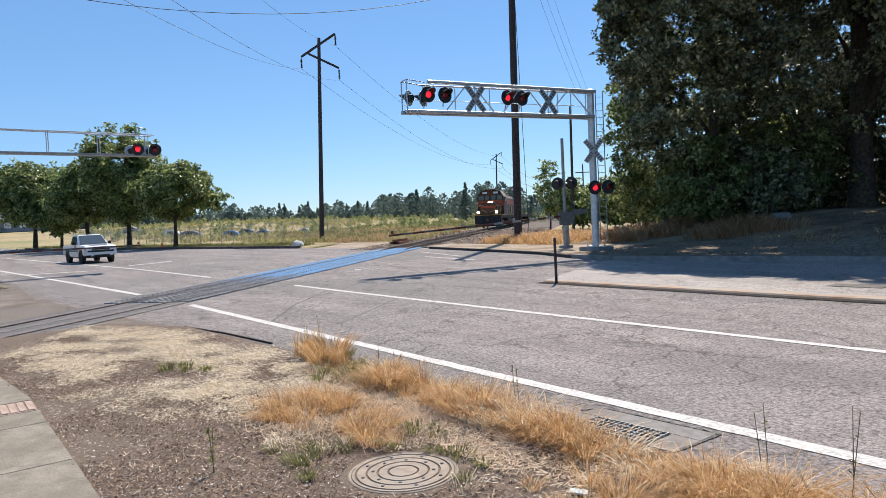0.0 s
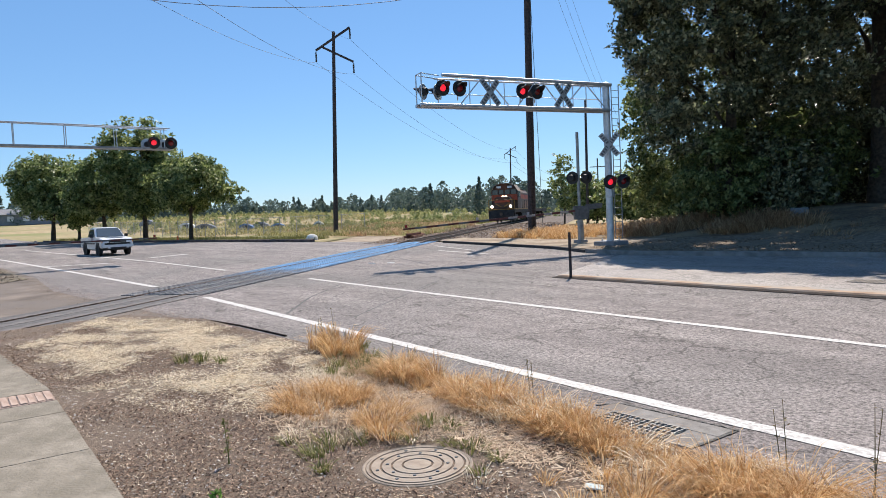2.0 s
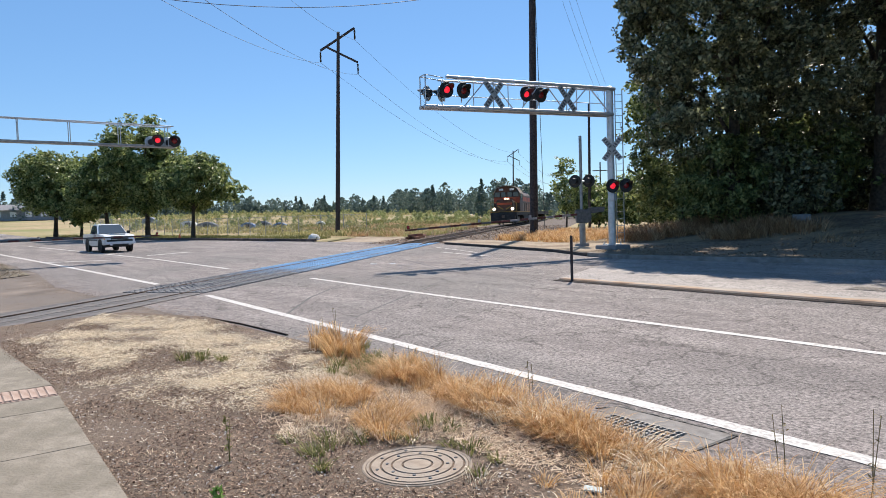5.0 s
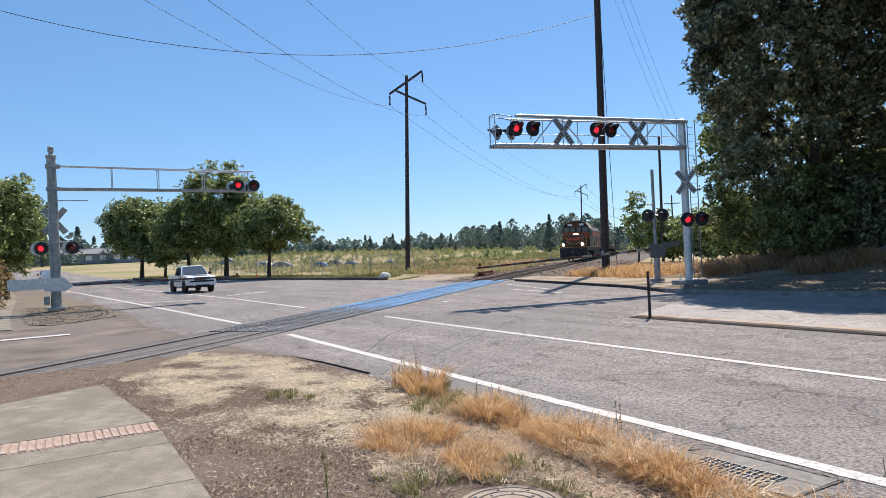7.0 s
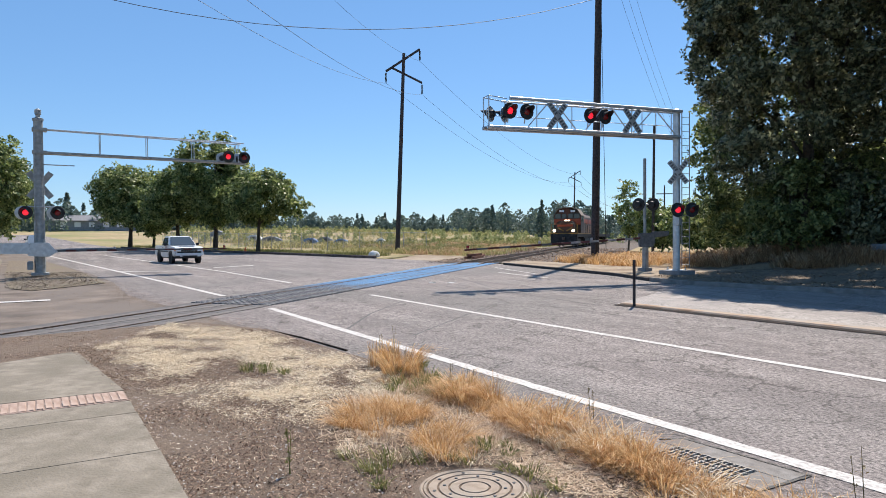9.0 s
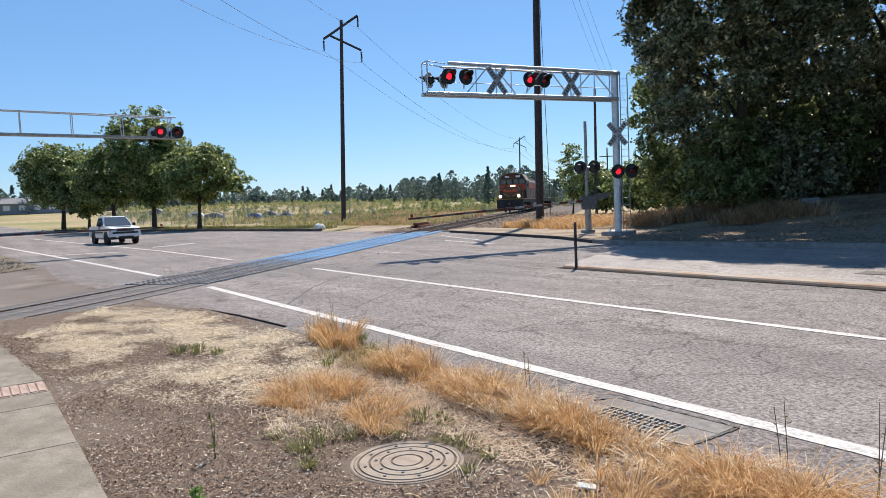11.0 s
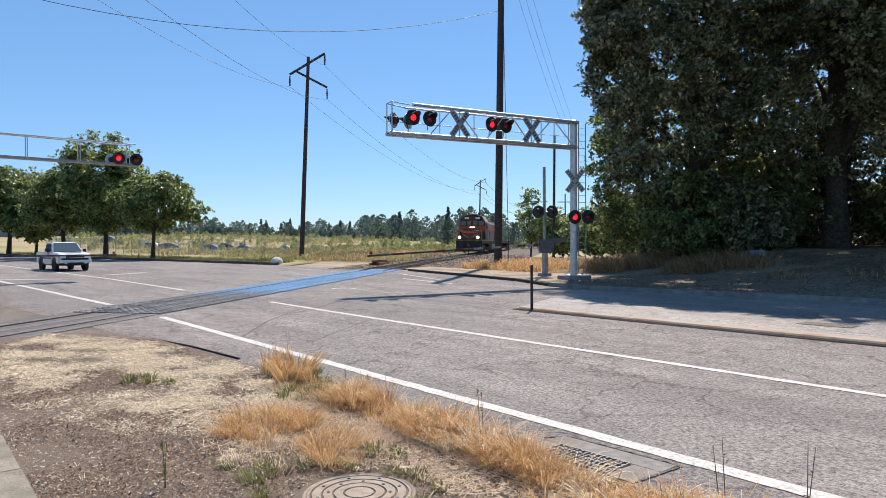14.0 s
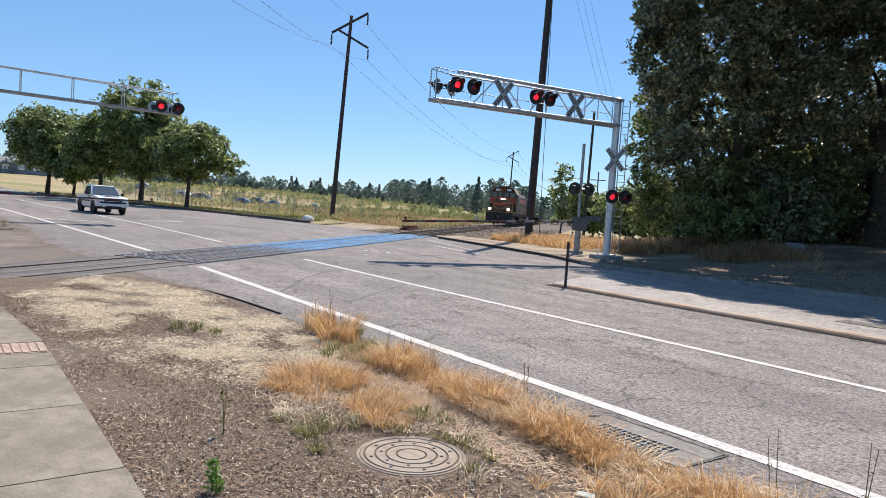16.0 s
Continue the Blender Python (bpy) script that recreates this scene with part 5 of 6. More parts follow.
# ---- the crossing and the track ----
def painted_rubber():
    """Rubber with a worn wash of blue paint along the middle of the crossing."""
    m = mat("painted_rubber", (0.11, 0.11, 0.12), (0.22, 0.215, 0.215), 10, 0.8, bump=0.3, c3=(0.27, 0.26, 0.25), big=1.5)
    t = m.node_tree
    b = t.nodes["Principled BSDF"]
    src = b.inputs["Base Color"].links[0].from_socket
    g = t.nodes.new("ShaderNodeNewGeometry")
    dot = t.nodes.new("ShaderNodeVectorMath")
    dot.operation = "DOT_PRODUCT"
    dot.inputs[1].default_value = (TD.x, TD.y, 0)
    s0 = -17.43 * TD.x + 3.69 * TD.y
    ramp = t.nodes.new("ShaderNodeMapRange")
    ramp.inputs[1].default_value, ramp.inputs[2].default_value = s0 + 4.0, s0 + 10
    n = t.nodes.new("ShaderNodeTexNoise")
    n.inputs["Scale"].default_value, n.inputs["Detail"].default_value, n.inputs["Roughness"].default_value = 1.1, 8, 0.65
    sm = t.nodes.new("ShaderNodeMath")
    sm.operation = "ADD"
    r2 = t.nodes.new("ShaderNodeMapRange")
    r2.inputs[1].default_value, r2.inputs[2].default_value, r2.inputs[4].default_value = 0.98, 1.62, 1.0
    mx = t.nodes.new("ShaderNodeMix")
    mx.data_type = "RGBA"
    mx.inputs[7].default_value = (0.21, 0.43, 0.70, 1)
    L = t.links.new
    L(g.outputs["Position"], dot.inputs[0])
    L(g.outputs["Position"], n.inputs["Vector"])
    L(dot.outputs["Value"], ramp.inputs[0])
    L(ramp.outputs[0], sm.inputs[0])
    L(n.outputs["Fac"], sm.inputs[1])
    L(sm.outputs[0], r2.inputs[0])
    L(r2.outputs[0], mx.inputs[0])
    L(src, mx.inputs[6])
    L(mx.outputs[2], b.inputs["Base Color"])
    return m


PAINTED = painted_rubber()
DUSTY = mat("dusty_rubber", (0.07, 0.065, 0.063), (0.15, 0.136, 0.127), 5, 0.8, bump=0.4, c3=(0.18, 0.16, 0.145), big=0.9)
cross = thing("level_crossing", at(*on_track(0)), "black rubber crossing panels washed with blue paint", "level crossing", "", "structure")
cross.matrix_basis = Matrix.Identity(4)
tyaw = math.degrees(math.atan2(TD.y, TD.x))
PANELS = ((-0.33, 0.54), (0.36, 0.60), (1.0, 0.60), (1.77, 0.54))


def panel_mesh(w, studs):
    sh = Shape().box((0.45, 0, -0.04 if studs else -0.03), (0.885, w, 0.06))
    if studs:
        nx, ny = 4, 3
        for i in range(nx):
            for j in range(ny):
                sh.box((0.115 + 0.222 * i, -w / 2 + w * (j + 0.5) / ny, 0.006), (0.125, w / ny * 0.84, 0.026))
    return sh


flat_made = {}
for k in range(-9, 30):
    for o, w in PANELS:
        studs = k >= 2
        key = (w, studs)
        p = on_track(k * 0.9, o)
        q = on_track(k * 0.9 + 0.9, o)
        if key not in flat_made:
            pan = part("panel", panel_mesh(w, studs), RUBBER if studs else DUSTY, cross)
            if studs:
                pan.data.materials.append(PAINTED)
                for f in pan.data.polygons:
                    f.material_index = 1 if f.center.z > -0.005 else 0
            flat_made[key] = pan.data
        else:
            pan = new("panel", flat_made[key])
            pan.parent = cross
        tilt = math.degrees(math.atan2(zg(*q) - zg(*p), 0.9))
        pan.matrix_basis = pose(*p, zg(*p) + 0.016, 0, -tilt, tyaw)

track = thing("railway_track", Matrix.Identity(4), "ballasted railway track with dark wooden sleepers", "track", "", "structure")
TIE = mat("sleeper_wood", (0.05, 0.04, 0.034), (0.13, 0.10, 0.08), 8, 0.95, bump=0.6)
tie_data = None
for k in range(100):
    p = on_track(27 + 0.6 * k, 0.7175)
    if tie_data is None:
        tie = part("sleeper", Shape().box((0, 0, 0), (0.22, 2.5, 0.16)), TIE, track)
        tie_data = tie.data
    else:
        tie = new("sleeper", tie_data)
        tie.parent = track
    tie.matrix_basis = pose(*p, zg(*p) - 0.01, 0, 0, tyaw)
bal = Shape()
prof = [(-6.5, -0.045), (-1.2, 0.035), (2.6, 0.035), (4.6, -0.05)]
for k in range(60):
    for o, h in prof:
        p = on_track(26.4 + 2 * k, o)
        bal.v.append((*p, zg(*p) + h))
for k in range(59):
    for j in range(3):
        bal.f.append((4 * k + j, 4 * k + j + 1, 4 * k + 5 + j, 4 * k + 4 + j))
part("ballast", bal, GRAVEL, track)
rb = np.random.default_rng(92)
BALLAST_AT = np.array([on_track(u, w) for u, w in zip(26.5 + 34 * rb.uniform(0, 1, 9000) ** 1.4, rb.uniform(-6.2, 4.2, 9000))])

# ---- far verge and field ----
DRYBRUSH = leafy("dry_brush", (0.24, 0.14, 0.075), (0.45, 0.29, 0.165), (0.68, 0.50, 0.31), 0.4, 0.8)
OLIVE = leafy("olive_grass", (0.17, 0.16, 0.06), (0.34, 0.31, 0.13), (0.58, 0.52, 0.27), 0.4, 0.8)
SAND = mat("sandy_path", (0.29, 0.225, 0.16), (0.42, 0.345, 0.26), 5, 1.0, bump=0.6, c3=(0.24, 0.18, 0.125), big=0.7)
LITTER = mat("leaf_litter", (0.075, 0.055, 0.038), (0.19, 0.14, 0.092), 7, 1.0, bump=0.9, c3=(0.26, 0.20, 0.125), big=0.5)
GREENVERGE = mat("green_verge", (0.13, 0.125, 0.05), (0.26, 0.225, 0.10), 5, 1.0, bump=0.6, c3=(0.36, 0.28, 0.15), big=0.5)
# the trees' shade is put into this path colour, along with leaf litter
SHADE_DUFF = mat("shaded_path", (0.12, 0.092, 0.068), (0.26, 0.205, 0.15), 5, 1.0, bump=0.7, c3=(0.18, 0.14, 0.10), big=0.6)
sheet("path", [(-33.5, 24.3), (-26.5, 23.2), (-21.6, 22.3), (-19.6, 21.6)], [(-34.5, 27.0), (-27, 26.6), (-21.5, 27.4), (-19.4, 27.5)], SAND, 0.09, 1.5, label="sandy worn path behind the kerb", category="path")
sheet("path", [(-19.6, 21.6), (-16.4, 20.6), (-13.4, 21.15), (-7.5, 22.45), (0, 23.15), (20, 25.15)], [(-19.4, 27.5), (-17, 27.6), (-13.5, 27.4), (-7, 26.6), (0.6, 26.6), (21, 27.6)], SHADE_DUFF, 0.09, 1.5, label="dirt path toned for tree shade, strewn with leaf litter", category="path")
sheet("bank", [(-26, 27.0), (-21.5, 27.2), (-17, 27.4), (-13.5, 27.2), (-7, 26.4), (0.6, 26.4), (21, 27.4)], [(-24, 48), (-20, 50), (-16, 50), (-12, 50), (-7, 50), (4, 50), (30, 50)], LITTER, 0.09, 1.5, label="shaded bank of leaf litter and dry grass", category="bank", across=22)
sheet("verge_sandy", [(-44, 22.4), (-38.6, 23.9), (-36.5, 24.6)], [(-52, 29), (-44, 29.5), (-40.5, 28.4)], SAND, -0.02, 1.5, label="bare sandy shoulder beside the track", category="verge")
sheet("mulch_strip", [(-96, 11.35), (-76, 15.75), (-60, 19.3), (-53, 20.8)], [(-96, 12.8), (-76, 17.3), (-60, 20.9), (-54, 22.2)], mat("dark_mulch", (0.05, 0.038, 0.03), (0.15, 0.11, 0.08), 4, 1.0, bump=0.8, c3=(0.20, 0.16, 0.09), big=0.7), 0.05, 1.5, label="dark mulch strip along the far kerb", category="verge")
sheet("verge_green", [(-110, 8.6), (-100, 10.4), (-60, 19.4), (-52, 21.1), (-45, 22.3)], [(-114, 14), (-102, 16), (-63, 25), (-55, 27), (-50, 27.5)], GREENVERGE, 0.0, 2.0, label="patchy green grass verge under the street trees", category="verge")

tussocks("dry_grass", scatter([(-24, 28.6), (-18, 28.0), (-14.4, 28.0), (-13.2, 29.0), (-15, 30.2), (-19, 31.5), (-25, 33)], 420, 61, 0.5, 0.5, -0.15), 44, 0.6, 0.009, DRYBRUSH, 61, "tall dry brush on the wooded bank", 0.4, 1.0)
tussocks("dry_grass", scatter([(-33, 27.5), (-27, 27), (-22, 26.5), (-24, 36), (-31, 42), (-37, 42)], 330, 62, 0.5, 0.3, -0.1), 36, 0.42, 0.013, GOLD, 62, "tall golden dry grass beside the track", 0.4, 0.9)
tussocks("dry_grass", scatter([(-62, 26.5), (-52, 28), (-44, 30), (-47, 36), (-60, 48), (-80, 62), (-84, 44), (-72, 27)], 560, 63, 0.6, 0.12, 0.02), 30, 0.5, 0.018, DRYBRUSH, 63, "rough tan brush in the field", 0.7, 0.8)
tussocks("dry_grass", scatter([(-62, 26.5), (-52, 28), (-44, 30), (-47, 36), (-60, 48), (-80, 62), (-84, 44), (-72, 27)], 520, 67, 0.5, 0.12, 0.0), 28, 0.4, 0.016, OLIVE, 67, "rough olive grass in the field", 0.7, 0.9)
tussocks("green_grass", scatter([(-64, 27), (-52, 28.5), (-45, 31), (-50, 42), (-70, 66), (-110, 86), (-120, 60), (-90, 34)], 640, 64, 0.7, 0.10, 0.04), 30, 0.6, 0.024, GREENGRASS, 64, "rough green weeds growing in the field", 0.8, 0.7)
tussocks("field_grass", scatter([(-75, 26), (-66, 36), (-95, 70), (-170, 120), (-220, 90), (-200, 30), (-120, 24)], 900, 65, 0.5, 0.05, 0.0), 26, 0.55, 0.05, OLIVE, 65, "rough olive grass over the wide field", 1.5, 1.1)
blades("green_grass", scatter([(-105, 11), (-60, 20.5), (-48, 23.2), (-52, 26.5), (-63, 24.5), (-105, 15.5)], 9000, 66, 0.6, 0.3, 0.0), 0.3, 0.02, GREENGRASS, 66, "short patchy green grass under the trees")

tussocks("dry_grass", scatter([(-14, 26.5), (-8, 24.5), (-3, 24.5), (-3, 28), (-12, 29)], 26, 68, 0.6, 0.5, 0.1), 34, 0.28, 0.010, DRYBRUSH, 68, "low tufts of dry grass on the shaded bank", 0.3, 1.2)

# chain link fence
FENCEGREY = mat("fence_steel", (0.30, 0.31, 0.31), (0.42, 0.43, 0.43), 6, 0.5, metal=0.6, bump=0.05)
fe = thing("chain_link_fence", Matrix.Identity(4), "grey chain link fence along the field", "fence")
FL = [(-60.5, 34.5), (-66, 29.5), (-72, 26.5), (-90, 24.0), (-125, 19)]
for a, c in zip(FL, FL[1:]):
    n = max(1, round(math.dist(a, c) / 2.6))
    for k in range(n):
        p = (a[0] + (c[0] - a[0]) * k / n, a[1] + (c[1] - a[1]) * k / n)
        q = (a[0] + (c[0] - a[0]) * (k + 1) / n, a[1] + (c[1] - a[1]) * (k + 1) / n)
        zp, zq = zg(*p), zg(*q)
        part("post", Shape().tube((*p, zp - 0.2), (*p, zp + 2.0), 0.04, n=8), FENCEGREY, fe)
        part("rail", Shape().tube((*p, zp + 1.9), (*q, zq + 1.9), 0.022, n=6), FENCEGREY, fe)
        net = Shape()
        m_ = 16
        for j in range(m_):
            u, v = j / m_, (j + 1) / m_
            P = lambda f, h: (p[0] + (q[0] - p[0]) * f, p[1] + (q[1] - p[1]) * f, zp + (zq - zp) * f + h)
            net.beam(P(u, 0.1), P(min(1, u + 0.35), 1.85), 0.006, 0.006)
            net.beam(P(u, 1.85), P(min(1, u + 0.35), 0.1), 0.006, 0.006)
        part("netting", net, FENCEGREY, fe)

# pale boulder, sleepers, cone, tents
rk = Shape().lathe([(0.05, -0.1), (0.62, -0.05), (0.66, 0.15), (0.5, 0.42), (0.22, 0.56), (0.03, 0.58)], 14)
rk.v = [(x * 1.0 + 0.07 * noise.noise((x * 2, y * 2, z * 2)), y * 0.8 + 0.1 * noise.noise((x * 2 + 9, y * 2, z * 2)), z + 0.12 * noise.noise((x * 2, y * 2 + 5, z * 2))) for x, y, z in rk.v]
rock = part("boulder", rk, mat("pale_stone", (0.50, 0.49, 0.46), (0.72, 0.71, 0.68), 4, 0.9, bump=0.4), smooth=True)
rock.matrix_basis = at(-49.2, 23.3, 30, 0.05) @ Matrix.Scale(0.8, 4)
tagged(rock, "whitewashed boulder on the far verge", "rock")
TIERUST = mat("rusty_wood", (0.14, 0.06, 0.04), (0.27, 0.13, 0.08), 4, 0.9, bump=0.5)
for k, (ox, oy, oz, a) in enumerate(((0, 0, 0, 128), (0.3, 0.3, 0, 131), (0.15, 0.15, 0.17, 126), (-1.9, 2.2, 0, 140))):
    tb = part("timber", Shape().box((0, 0, 0.08), (2.6, 0.24, 0.16)), TIERUST, bevel=0.02)
    tb.matrix_basis = at(-41.0 + ox, 27.2 + oy, a, oz + 0.03)
    tagged(tb, "old reddish railway timber on the ground", "timber", "pile of timbers")
CONEORANGE = mat("cone_orange", (0.75, 0.13, 0.03), (0.85, 0.2, 0.05), 5, 0.6, bump=0.02)
for px, py in ((-68.5, 18.2),):
    cn = thing("traffic_cone", at(px, py, 0, 0.1), "small orange traffic cone on the kerb", "cone", "cones")
    part("cone", Shape().lathe([(0.14, 0.03), (0.05, 0.43), (0.03, 0.45)], 14), CONEORANGE, cn, smooth=True)
    part("base", Shape().box((0, 0, 0.015), (0.4, 0.4, 0.03)), CONEORANGE, cn, bevel=0.01)


def tent(x, y, w, d, h, colour, label, yaw):
    ob = thing("tent", at(x, y, yaw), label, "tent", "camp in the field")
    part("fly", Shape().prism([(-w / 2, 0), (-w * 0.42, h * 0.6), (-w * 0.1, h), (w * 0.15, h * 0.93), (w * 0.45, h * 0.5), (w / 2, 0)], -d / 2, d / 2), colour, ob, bevel=0.08)
    part("flap", Shape().box((0, -d / 2 - 0.02, h * 0.35), (w * 0.3, 0.04, h * 0.7)), BLACKISH, ob)


TARP = mat("blue_tarp", (0.07, 0.16, 0.36), (0.14, 0.26, 0.48), 2, 0.6, bump=0.2)
TARP2 = mat("grey_tarp", (0.13, 0.15, 0.2), (0.25, 0.27, 0.32), 2, 0.7, bump=0.2)
for x, y, w, h, c, l in ((-104, 38, 3.6, 1.6, TARP, "blue tarp tent in the dry field"), (-108, 42, 4.0, 1.7, TARP2, "grey tarp tent in the dry field"), (-101, 42, 3.4, 1.4, TARP, "low blue tarp shelter in the field"), (-97, 47, 2.6, 1.5, WHITE, "small pale tent in the dry field"), (-122, 34, 4.5, 1.9, WHITE, "white canopy tent in the dry field"), (-118, 36, 5.0, 1.5, TARP2, "dark tarp shelter in the field"), (-150, 34, 4.5, 2.2, TARP2, "grey shelter far in the field")):
    tent(x, y, w * 0.7, 1.8, h * 0.58, c, l, 60)

# grey house beyond the road
hs = thing("house", at(-214, 17, 95), "long grey single-storey house with pale windows", "house")
HOUSEGREY = mat("house_siding", (0.20, 0.22, 0.25), (0.28, 0.30, 0.33), 3, 0.8, bump=0.1)
part("wall", Shape().box((0, 0, 1.4), (26, 9, 2.8)), HOUSEGREY, hs)
part("roof", Shape().prism([(-5.4, 2.7), (5.4, 2.7), (0, 4.3)], -13.6, 13.6, Matrix.Rotation(radians(90), 4, "Z")), mat("roof_shingle", (0.16, 0.16, 0.17), (0.26, 0.26, 0.27), 3, 0.9, bump=0.2), hs, "grey shingle roof")
for k in range(7):
    for sg in (-1, 1):
        part("window", Shape().box((-10.5 + 3.5 * k, sg * 4.52, 1.6), (1.5, 0.08, 1.3)), LAMPGLASS, hs, "pale window")

# ---- the near side ----
lot = thing("sidewalk", Matrix.Identity(4), "pale concrete sidewalk slabs with a brick band", "sidewalk", "", "structure")
k = 0
x0 = 9.0
edges = [9.0, 7.5, 6.0, 4.5, 3.0, 1.5, 0.0, -1.5, -3.0, -4.5, -6.05, -7.55, -8.17]
for a, c in zip(edges, edges[1:]):
    slab = part("slab", Shape().box((0, 0, -0.06), (a - c - 0.005, 2.86, 0.16)), CONCRETE, lot, bevel=0.005)
    slab.matrix_basis = pose((a + c) / 2, -0.55, 0.035, 0, 0, -0.2)
slab = part("slab", Shape().prism([(-8.74, 0), (-12.7, 0), (-12.7, 0.1), (-8.74, 0.1)], -1.98, 0.88), CONCRETE, lot)
slab.matrix_basis = pose(0, 0, -0.03, 0, 0, 0)
slab.data.vertices.foreach_set("co", np.array([(-8.75, -1.98, 0), (-10.9, -1.98, 0), (-10.9, -1.98, 0.09), (-8.75, -1.98, 0.09), (-8.75, 0.88, 0), (-12.4, 0.55, 0), (-12.4, 0.55, 0.08), (-8.75, 0.88, 0.09)], np.float32).ravel())
BRICK = mat("pink_brick", (0.33, 0.225, 0.175), (0.46, 0.34, 0.275), 9, 0.9, bump=0.3, c3=(0.44, 0.34, 0.28), big=3.0)
MORTAR = mat("brick_joint", (0.26, 0.19, 0.155), (0.36, 0.27, 0.225), 14, 1.0, bump=0.3)
brick_data = None
for k in range(34):
    if brick_data is None:
        br = part("brick", Shape().box((0, 0, -0.03), (0.50, 0.071, 0.09)), BRICK, lot, bevel=0.006)
        brick_data = br.data
    else:
        br = new("brick", brick_data)
        br.parent = lot
    br.matrix_basis = pose(-8.46 + random.uniform(-0.006, 0.006), 0.82 - 0.082 * k, 0.048 + random.uniform(-0.004, 0.004), 0, 0, random.uniform(-1, 1))
tagged(part("mortar", Shape().box((-8.46, -0.55, 0.003), (0.57, 2.84, 0.105)), MORTAR, lot))
kerb("kerb_stub", [(-10.2, 4.42), (-12.0, 4.28), (-13.5, 4.02)], 0.05, 0.03, mat("broken_edge", (0.035, 0.024, 0.018), (0.11, 0.072, 0.052), 9, 1.0, bump=0.8), "dark broken kerb edge along the verge")
sheet("gravel_island", [(-28.0, -0.1), (-30.6, 2.5), (-40, 2.1), (-60, 0.5)], [(-29.6, -0.8), (-33, -1.0), (-42, -1.3), (-60, -1.6)], mat("brown_gravel", (0.12, 0.095, 0.07), (0.25, 0.20, 0.15), 14, 1.0, bump=0.8, c3=(0.19, 0.16, 0.11), big=0.6, fine=30), 0.02, 1.0, 0.0, "gravel bed round the signal footing", "gravel", across=6)
sheet("sidewalk_far", [(-27.5, -1.25), (-33, -1.5), (-42, -1.7), (-60, -2.0), (-110, -5)], [(-27.5, -4.0), (-33, -4.2), (-42, -4.4), (-60, -4.8), (-110, -8)], CONCRETE, 0.03, 1.5, 0.1, "pale concrete sidewalk beyond the track", "sidewalk")
sheet("stop_bar", [(-23.45, -2.2), (-23.45, 0.4)], [(-23.9, -2.2), (-23.9, 0.4)], PAINT, 0.012, label="white painted bar on the apron", category="road marking", across=1)
sheet("stop_bar", [(-39.2, 3.8), (-37.6, 6.8)], [(-39.55, 3.8), (-37.95, 6.8)], PAINT, 0.007, label="worn white stop bar before the crossing", category="road marking", across=1)
sheet("stop_bar", [(-40.0, 8.9), (-41.2, 11.5)], [(-40.4, 8.9), (-41.6, 11.5)], PAINT, 0.007, label="worn white stop bar before the crossing", category="road marking", across=1)

# manhole
LID = mat("worn_iron", (0.24, 0.185, 0.14), (0.36, 0.29, 0.225), 12, 0.75, metal=0.1, bump=0.3, c3=(0.30, 0.25, 0.20), big=3.0)
mh = thing("manhole_cover", pose(-3.88, 2.72, 0.026), "round cast iron manhole cover with raised rings", "manhole cover")
part("frame", Shape().lathe([(0.41, -0.06), (0.41, 0.014), (0.400, 0.020), (0.385, 0.014), (0.385, -0.06)], 48), LID, mh, smooth=True)
rings = [(0.378, -0.05), (0.378, 0.018)]
for r in (0.35, 0.27, 0.19, 0.11):
    rings += [(r + 0.009, 0.020), (r + 0.006, 0.009), (r - 0.006, 0.009), (r - 0.009, 0.020)]
rings += [(0.004, 0.018)]
part("lid", Shape().lathe(rings, 48), LID, mh, smooth=True)
for k in range(16):
    a = 6.28319 * k / 16 + 0.1
    r = 0.305 if k % 2 else 0.225
    part("stud", Shape().tube((r * math.cos(a), r * math.sin(a), 0.016), (r * math.cos(a), r * math.sin(a), 0.026), 0.014, 0.012, 8), BLACKISH, mh)

# storm drain
dr = thing("storm_drain", pose(-3.44, 4.7, 0.0, 0, 0, 2), "steel storm drain grate set in patched concrete", "storm drain")
PATCH = mat("patched_concrete", (0.19, 0.175, 0.16), (0.29, 0.27, 0.25), 9, 0.95, bump=0.5, c3=(0.21, 0.18, 0.155), big=1.5)
GRATE = mat("grate_steel", (0.26, 0.235, 0.21), (0.42, 0.39, 0.36), 9, 0.7, metal=0.3, bump=0.2)
part("surround", Shape().box((0.05, 0.27, 0.0), (1.2, 0.24, 0.02)).box((-0.46, -0.04, 0.0), (0.18, 0.38, 0.02)).box((0.52, -0.04, 0.0), (0.26, 0.38, 0.02)), PATCH, dr, "grey patched concrete surround", bevel=0.004)
# thin black plate paints in the darkness of an open hollow
part("pit_dark_plate", Shape().box((0.01, -0.04, -0.002), (0.76, 0.38, 0.012)), BLACK, dr)
for k in range(15):
    part("bar", Shape().box((-0.35 + 0.0514 * k, -0.04, 0.012), (0.008, 0.36, 0.022)), GRATE, dr)
for k in range(5):
    part("cross_bar", Shape().box((0.01, -0.2 + 0.08 * k, 0.014), (0.74, 0.009, 0.02)), GRATE, dr)
ck = Shape()
rk_ = random.Random(5)
for a_, b_, n_ in (((-0.5, 0.41), (0.68, 0.4), 22), ((0.68, 0.4), (0.64, -0.2), 9), ((-0.5, 0.41), (-0.62, 0.2), 4)):
    for k in range(n_):
        u_, v_ = k / n_, (k + 1) / n_
        ck.beam((a_[0] + (b_[0] - a_[0]) * u_, a_[1] + (b_[1] - a_[1]) * u_ + rk_.gauss(0, 0.008), 0.008), (a_[0] + (b_[0] - a_[0]) * v_, a_[1] + (b_[1] - a_[1]) * v_ + rk_.gauss(0, 0.008), 0.008), rk_.uniform(0.012, 0.032), 0.006)
